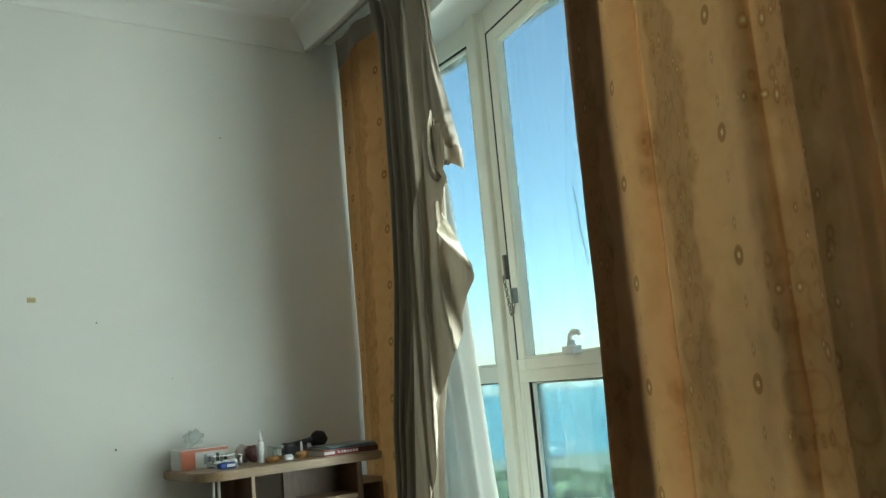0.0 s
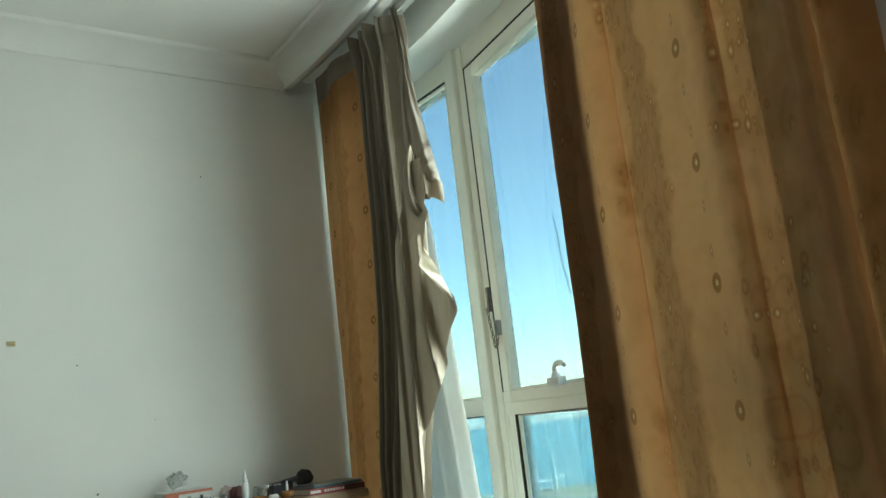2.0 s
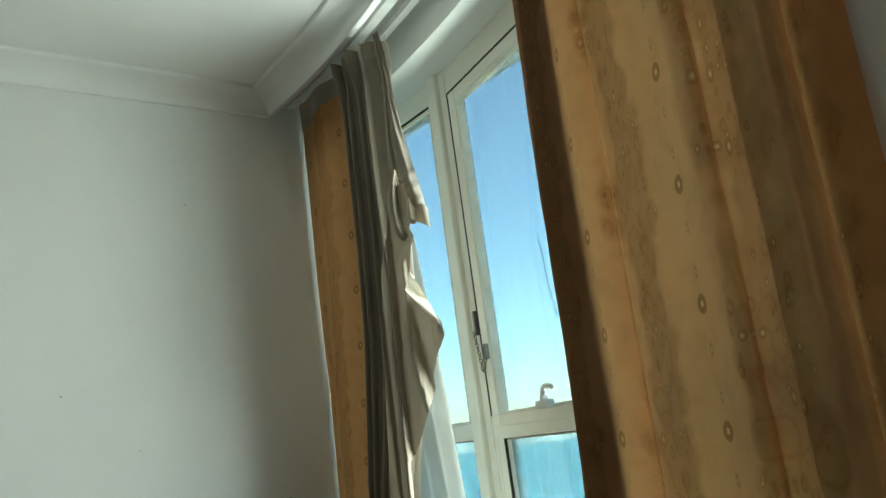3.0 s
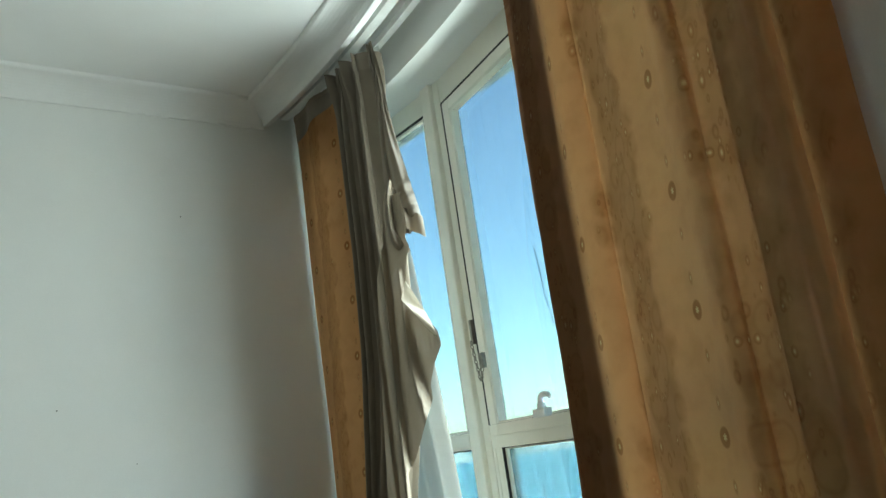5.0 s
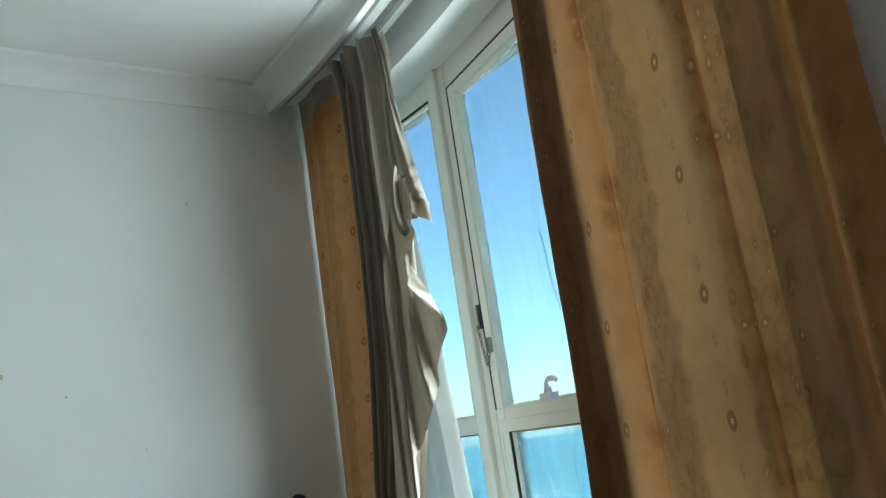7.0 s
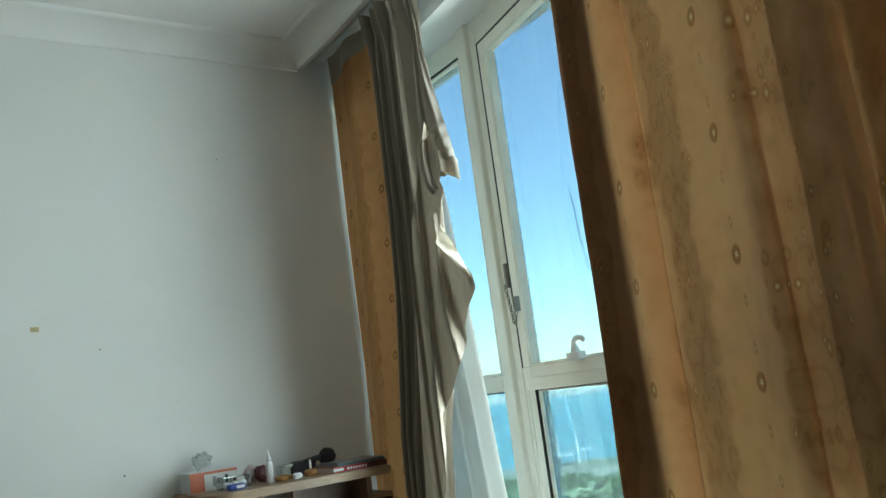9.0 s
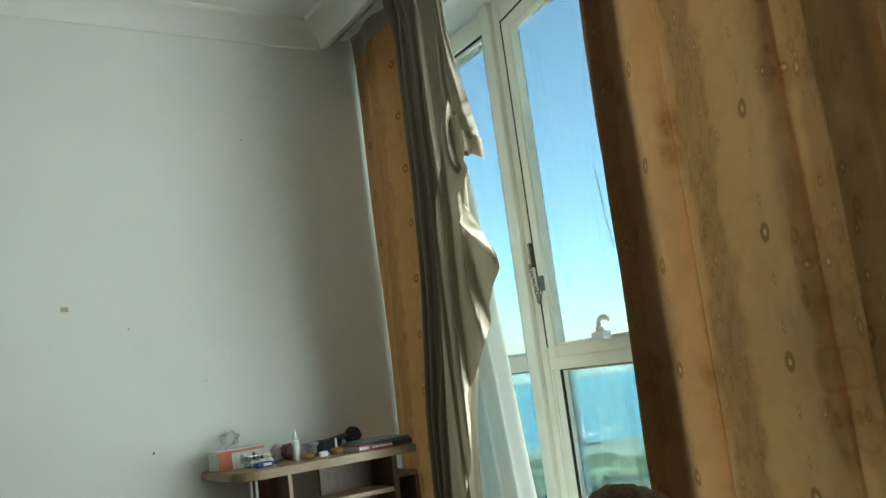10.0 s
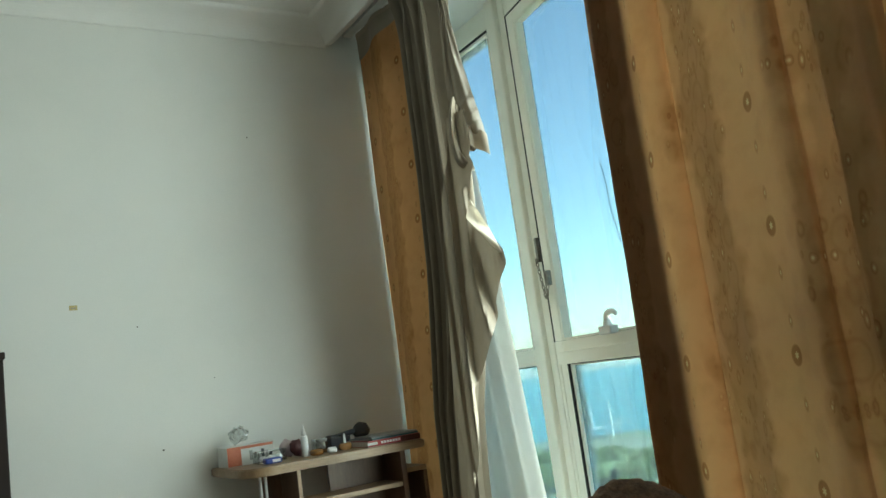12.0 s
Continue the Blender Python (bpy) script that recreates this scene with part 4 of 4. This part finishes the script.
SAND = surface("sand_and_scrub", (0.20, 0.20, 0.12), (0.46, 0.42, 0.34), 0.9, 0.06, 1.0, 0.4, depth=0.2)
SHORE = surface("far_shore_ground", (0.42, 0.42, 0.36), (0.60, 0.58, 0.52), 0.9, 0.03, 0.3, 0.2, depth=0.2)
WHITE_OUT = surface("white_render", (0.62, 0.62, 0.60), (0.74, 0.74, 0.72), 0.8, 0.2, 3.0, 0.1)
FOLIAGE = surface("foliage", (0.18, 0.22, 0.10), (0.34, 0.37, 0.21), 0.8, 0.8, 6.0, 0.2)
MAST_PAINT = surface("mast_paint", (0.84, 0.84, 0.82), (0.9, 0.9, 0.88), 0.3, 0.4, 5.0, 0.05)
BARK = surface("bark", (0.10, 0.075, 0.05), (0.18, 0.14, 0.10), 0.9, 3.0, 20.0, 0.4)
sheet("water", [(-4500, -4500, WATER_Z), (4500, -4500, WATER_Z), (4500, 4500, WATER_Z), (-4500, 4500, WATER_Z)], SEA, "turquoise shallow sea reaching to the horizon", "sea")
sheet("ground", [(-400, -400, WATER_Z + 0.5), (330, -400, WATER_Z + 0.5), (160, 135, WATER_Z + 0.5), (118, 172, WATER_Z + 0.5), (-60, 330, WATER_Z + 0.5), (-400, 330, WATER_Z + 0.5)], SAND, "sandy shore with scrub below the building", "ground")

# far shore: a low rise with pale houses and scrub
bm = bmesh.new()
rows = []
for j, (r, h) in enumerate(((930, 0.05), (950, 1.2), (990, 3.0), (1060, 6.0), (1200, 7.0))):
    rows.append([bm.verts.new(polar(5 + i * 1.0, r + 14 * wob(i * 0.4, j), WATER_Z + h * (1 + 0.5 * wob(i * 0.3, 4.0, j)))) for i in range(80)])
for a, b in zip(rows, rows[1:]):
    for i in range(79):
        bm.faces.new((a[i], a[i + 1], b[i + 1], b[i]))
tagged(link_bm("backdrop", bm, SHORE), "low sandy far shore across the water", "shore", kind="structure")
rng = random.Random(4)
for i in range(46):
    az, r = 30 + i * 0.5 + rng.uniform(-0.2, 0.2), rng.uniform(965, 1060)
    w, d, h = rng.uniform(8, 20), rng.uniform(8, 14), rng.uniform(3.5, 8.5)
    p = polar(az, r, WATER_Z + 2.0)
    ho = thing("house", "small pale flat-roofed house on the far shore", "house", p, group="houses on the far shore")
    ho.rotation_euler = (0, 0, -radians(az))
    part("wall", box(-w / 2, w / 2, -d / 2, d / 2, 0, h), WHITE_OUT, ho)
    part("roof", box(-w / 2 - 0.3, w / 2 + 0.3, -d / 2 - 0.3, d / 2 + 0.3, h, h + 0.5), SHORE, ho)
    for k in range(3):
        x = -w / 2 + w * (k + 0.5) / 3
        part("window", box(x - 0.8, x + 0.8, -d / 2 - 0.08, -d / 2 + 0.02, h * 0.35, h * 0.7), GREYC, ho)


def leaf_cloud(bm, centre, size, count, leaf, seed):
    g = random.Random(seed)
    for _ in range(count):
        v = Vector((g.gauss(0, 1), g.gauss(0, 1), g.gauss(0, 1))).normalized() * g.uniform(0.45, 1.0)
        p = centre + Vector((v.x * size[0], v.y * size[1], v.z * size[2]))
        a = Vector((g.gauss(0, 1), g.gauss(0, 1), g.gauss(0, 1))).normalized() * leaf * g.uniform(0.6, 1.3)
        b = a.cross(Vector((g.gauss(0, 1), g.gauss(0, 1), g.gauss(0, 1)))).normalized() * leaf * 0.6
        bm.faces.new([bm.verts.new(q) for q in (p - a, p + b, p + a, p - b)])


def tree(az, r, height, wide, seed):
    g = random.Random(seed)
    ob = thing("tree", "leafy green shade tree on the sandy shore", "tree", polar(az, r, WATER_Z + 0.5), group="trees on the shore")
    trunk = tube([(0, 0, 0), (0.15, 0.1, height * 0.3), (0.1, 0.25, height * 0.6)], [0.32, 0.24, 0.12], 8)
    for k in range(5):
        a = g.uniform(0, 6.28)
        join(trunk, tube([(0.13, 0.15, height * (0.3 + 0.05 * k)), (math.cos(a) * wide * 0.3, math.sin(a) * wide * 0.3, height * (0.5 + 0.05 * k)), (math.cos(a) * wide * 0.6, math.sin(a) * wide * 0.6, height * 0.72)], [0.14, 0.09, 0.04], 6))
    part("trunk", trunk, BARK, ob)
    crown = bmesh.new()
    for k in range(13):
        a, q = g.uniform(0, 6.28), g.uniform(0.1, 0.75)
        c = Vector((math.cos(a) * wide * q, math.sin(a) * wide * q, height * g.uniform(0.55, 0.88)))
        s0 = g.uniform(0.22, 0.42) * wide
        leaf_cloud(crown, c, (s0, s0, s0 * 0.7), 130, 0.32, seed * 31 + k)
    part("crown", crown, FOLIAGE, ob)


def palm(az, r, height, seed):
    g = random.Random(seed)
    ob = thing("palm", "date palm with drooping fronds on the shore", "palm tree", polar(az, r, WATER_Z + 0.5), group="palms on the shore")
    part("trunk", tube([(0, 0, 0), (0.1, 0, height * 0.5), (0.2, 0.1, height)], [0.28, 0.22, 0.2], 8), BARK, ob)
    cr = bmesh.new()
    for k in range(26):
        a, up = g.uniform(0, 6.28), g.uniform(-0.3, 1.0)
        prev = None
        for i in range(7):
            f = i / 6
            p = Vector((0.2 + math.cos(a) * 3.0 * f, 0.1 + math.sin(a) * 3.0 * f, height + 1.9 * up * f - 2.4 * f * f))
            side = Vector((-math.sin(a), math.cos(a), -0.5)) * 0.42 * math.sin(math.pi * min(1, f + 0.15))
            other = Vector((math.sin(a), -math.cos(a), -0.5)) * 0.42 * math.sin(math.pi * min(1, f + 0.15))
            cur = [cr.verts.new(p + side), cr.verts.new(p), cr.verts.new(p + other)]
            if prev:
                cr.faces.new((prev[0], prev[1], cur[1], cur[0]))
                cr.faces.new((prev[1], prev[2], cur[2], cur[1]))
            prev = cur
    part("crown", cr, FOLIAGE, ob)


g = random.Random(11)
for i in range(30):
    far_off = g.uniform(95, 160)
    tree(33 + i * 0.46 + g.uniform(-0.3, 0.3), far_off, min(7.5, (19.6 - 0.106 * far_off) * g.uniform(0.75, 1.0)), g.uniform(2.2, 3.6), 100 + i)
for i in range(10):
    far_off = g.uniform(100, 150)
    palm(36 + i * 1.0 + g.uniform(-0.4, 0.4), far_off, (18.6 - 0.108 * far_off) * g.uniform(0.8, 1.0), 200 + i)
for az, r, h in ((41.48, 205, 6.5), (42.75, 203, 8.0)):
    mast = thing("mast", "tall slim white pole on the shore", "mast", polar(az, r, WATER_Z + 0.5), group="poles on the shore")
    part("pole", tube([(0, 0, 0), (0, 0, h * 0.5), (0, 0, h)], [0.22, 0.19, 0.15], 8), MAST_PAINT, mast)
    part("cap", lathe([(0.15, h), (0.2, h + 0.1), (0.1, h + 0.3)], 8), WHITE_OUT, mast)
for az, r, w in ((41.2, 200, 9.0), (43.2, 208, 6.0)):
    tent = thing("canopy", "white peaked shade canopy on poles by the water", "canopy", polar(az, r, WATER_Z + 0.5), group="canopies by the water")
    cb = bmesh.new()
    n = 16
    rim = [cb.verts.new((math.cos(2 * math.pi * i / n) * w / 2, math.sin(2 * math.pi * i / n) * w / 2, 2.4)) for i in range(n)]
    midr = [cb.verts.new((math.cos(2 * math.pi * i / n) * w / 5, math.sin(2 * math.pi * i / n) * w / 5, 2.6)) for i in range(n)]
    peak = cb.verts.new((0, 0, 2.95))
    for i in range(n):
        cb.faces.new((rim[i], rim[(i + 1) % n], midr[(i + 1) % n], midr[i]))
        cb.faces.new((midr[i], midr[(i + 1) % n], peak))
    part("cover", cb, WHITE_OUT, tent)
    for i in range(4):
        a = math.pi / 4 + i * math.pi / 2
        part("pole", tube([(math.cos(a) * w * 0.46, math.sin(a) * w * 0.46, 0), (math.cos(a) * w * 0.46, math.sin(a) * w * 0.46, 2.45)], 0.1, 6), WHITE_OUT, tent)
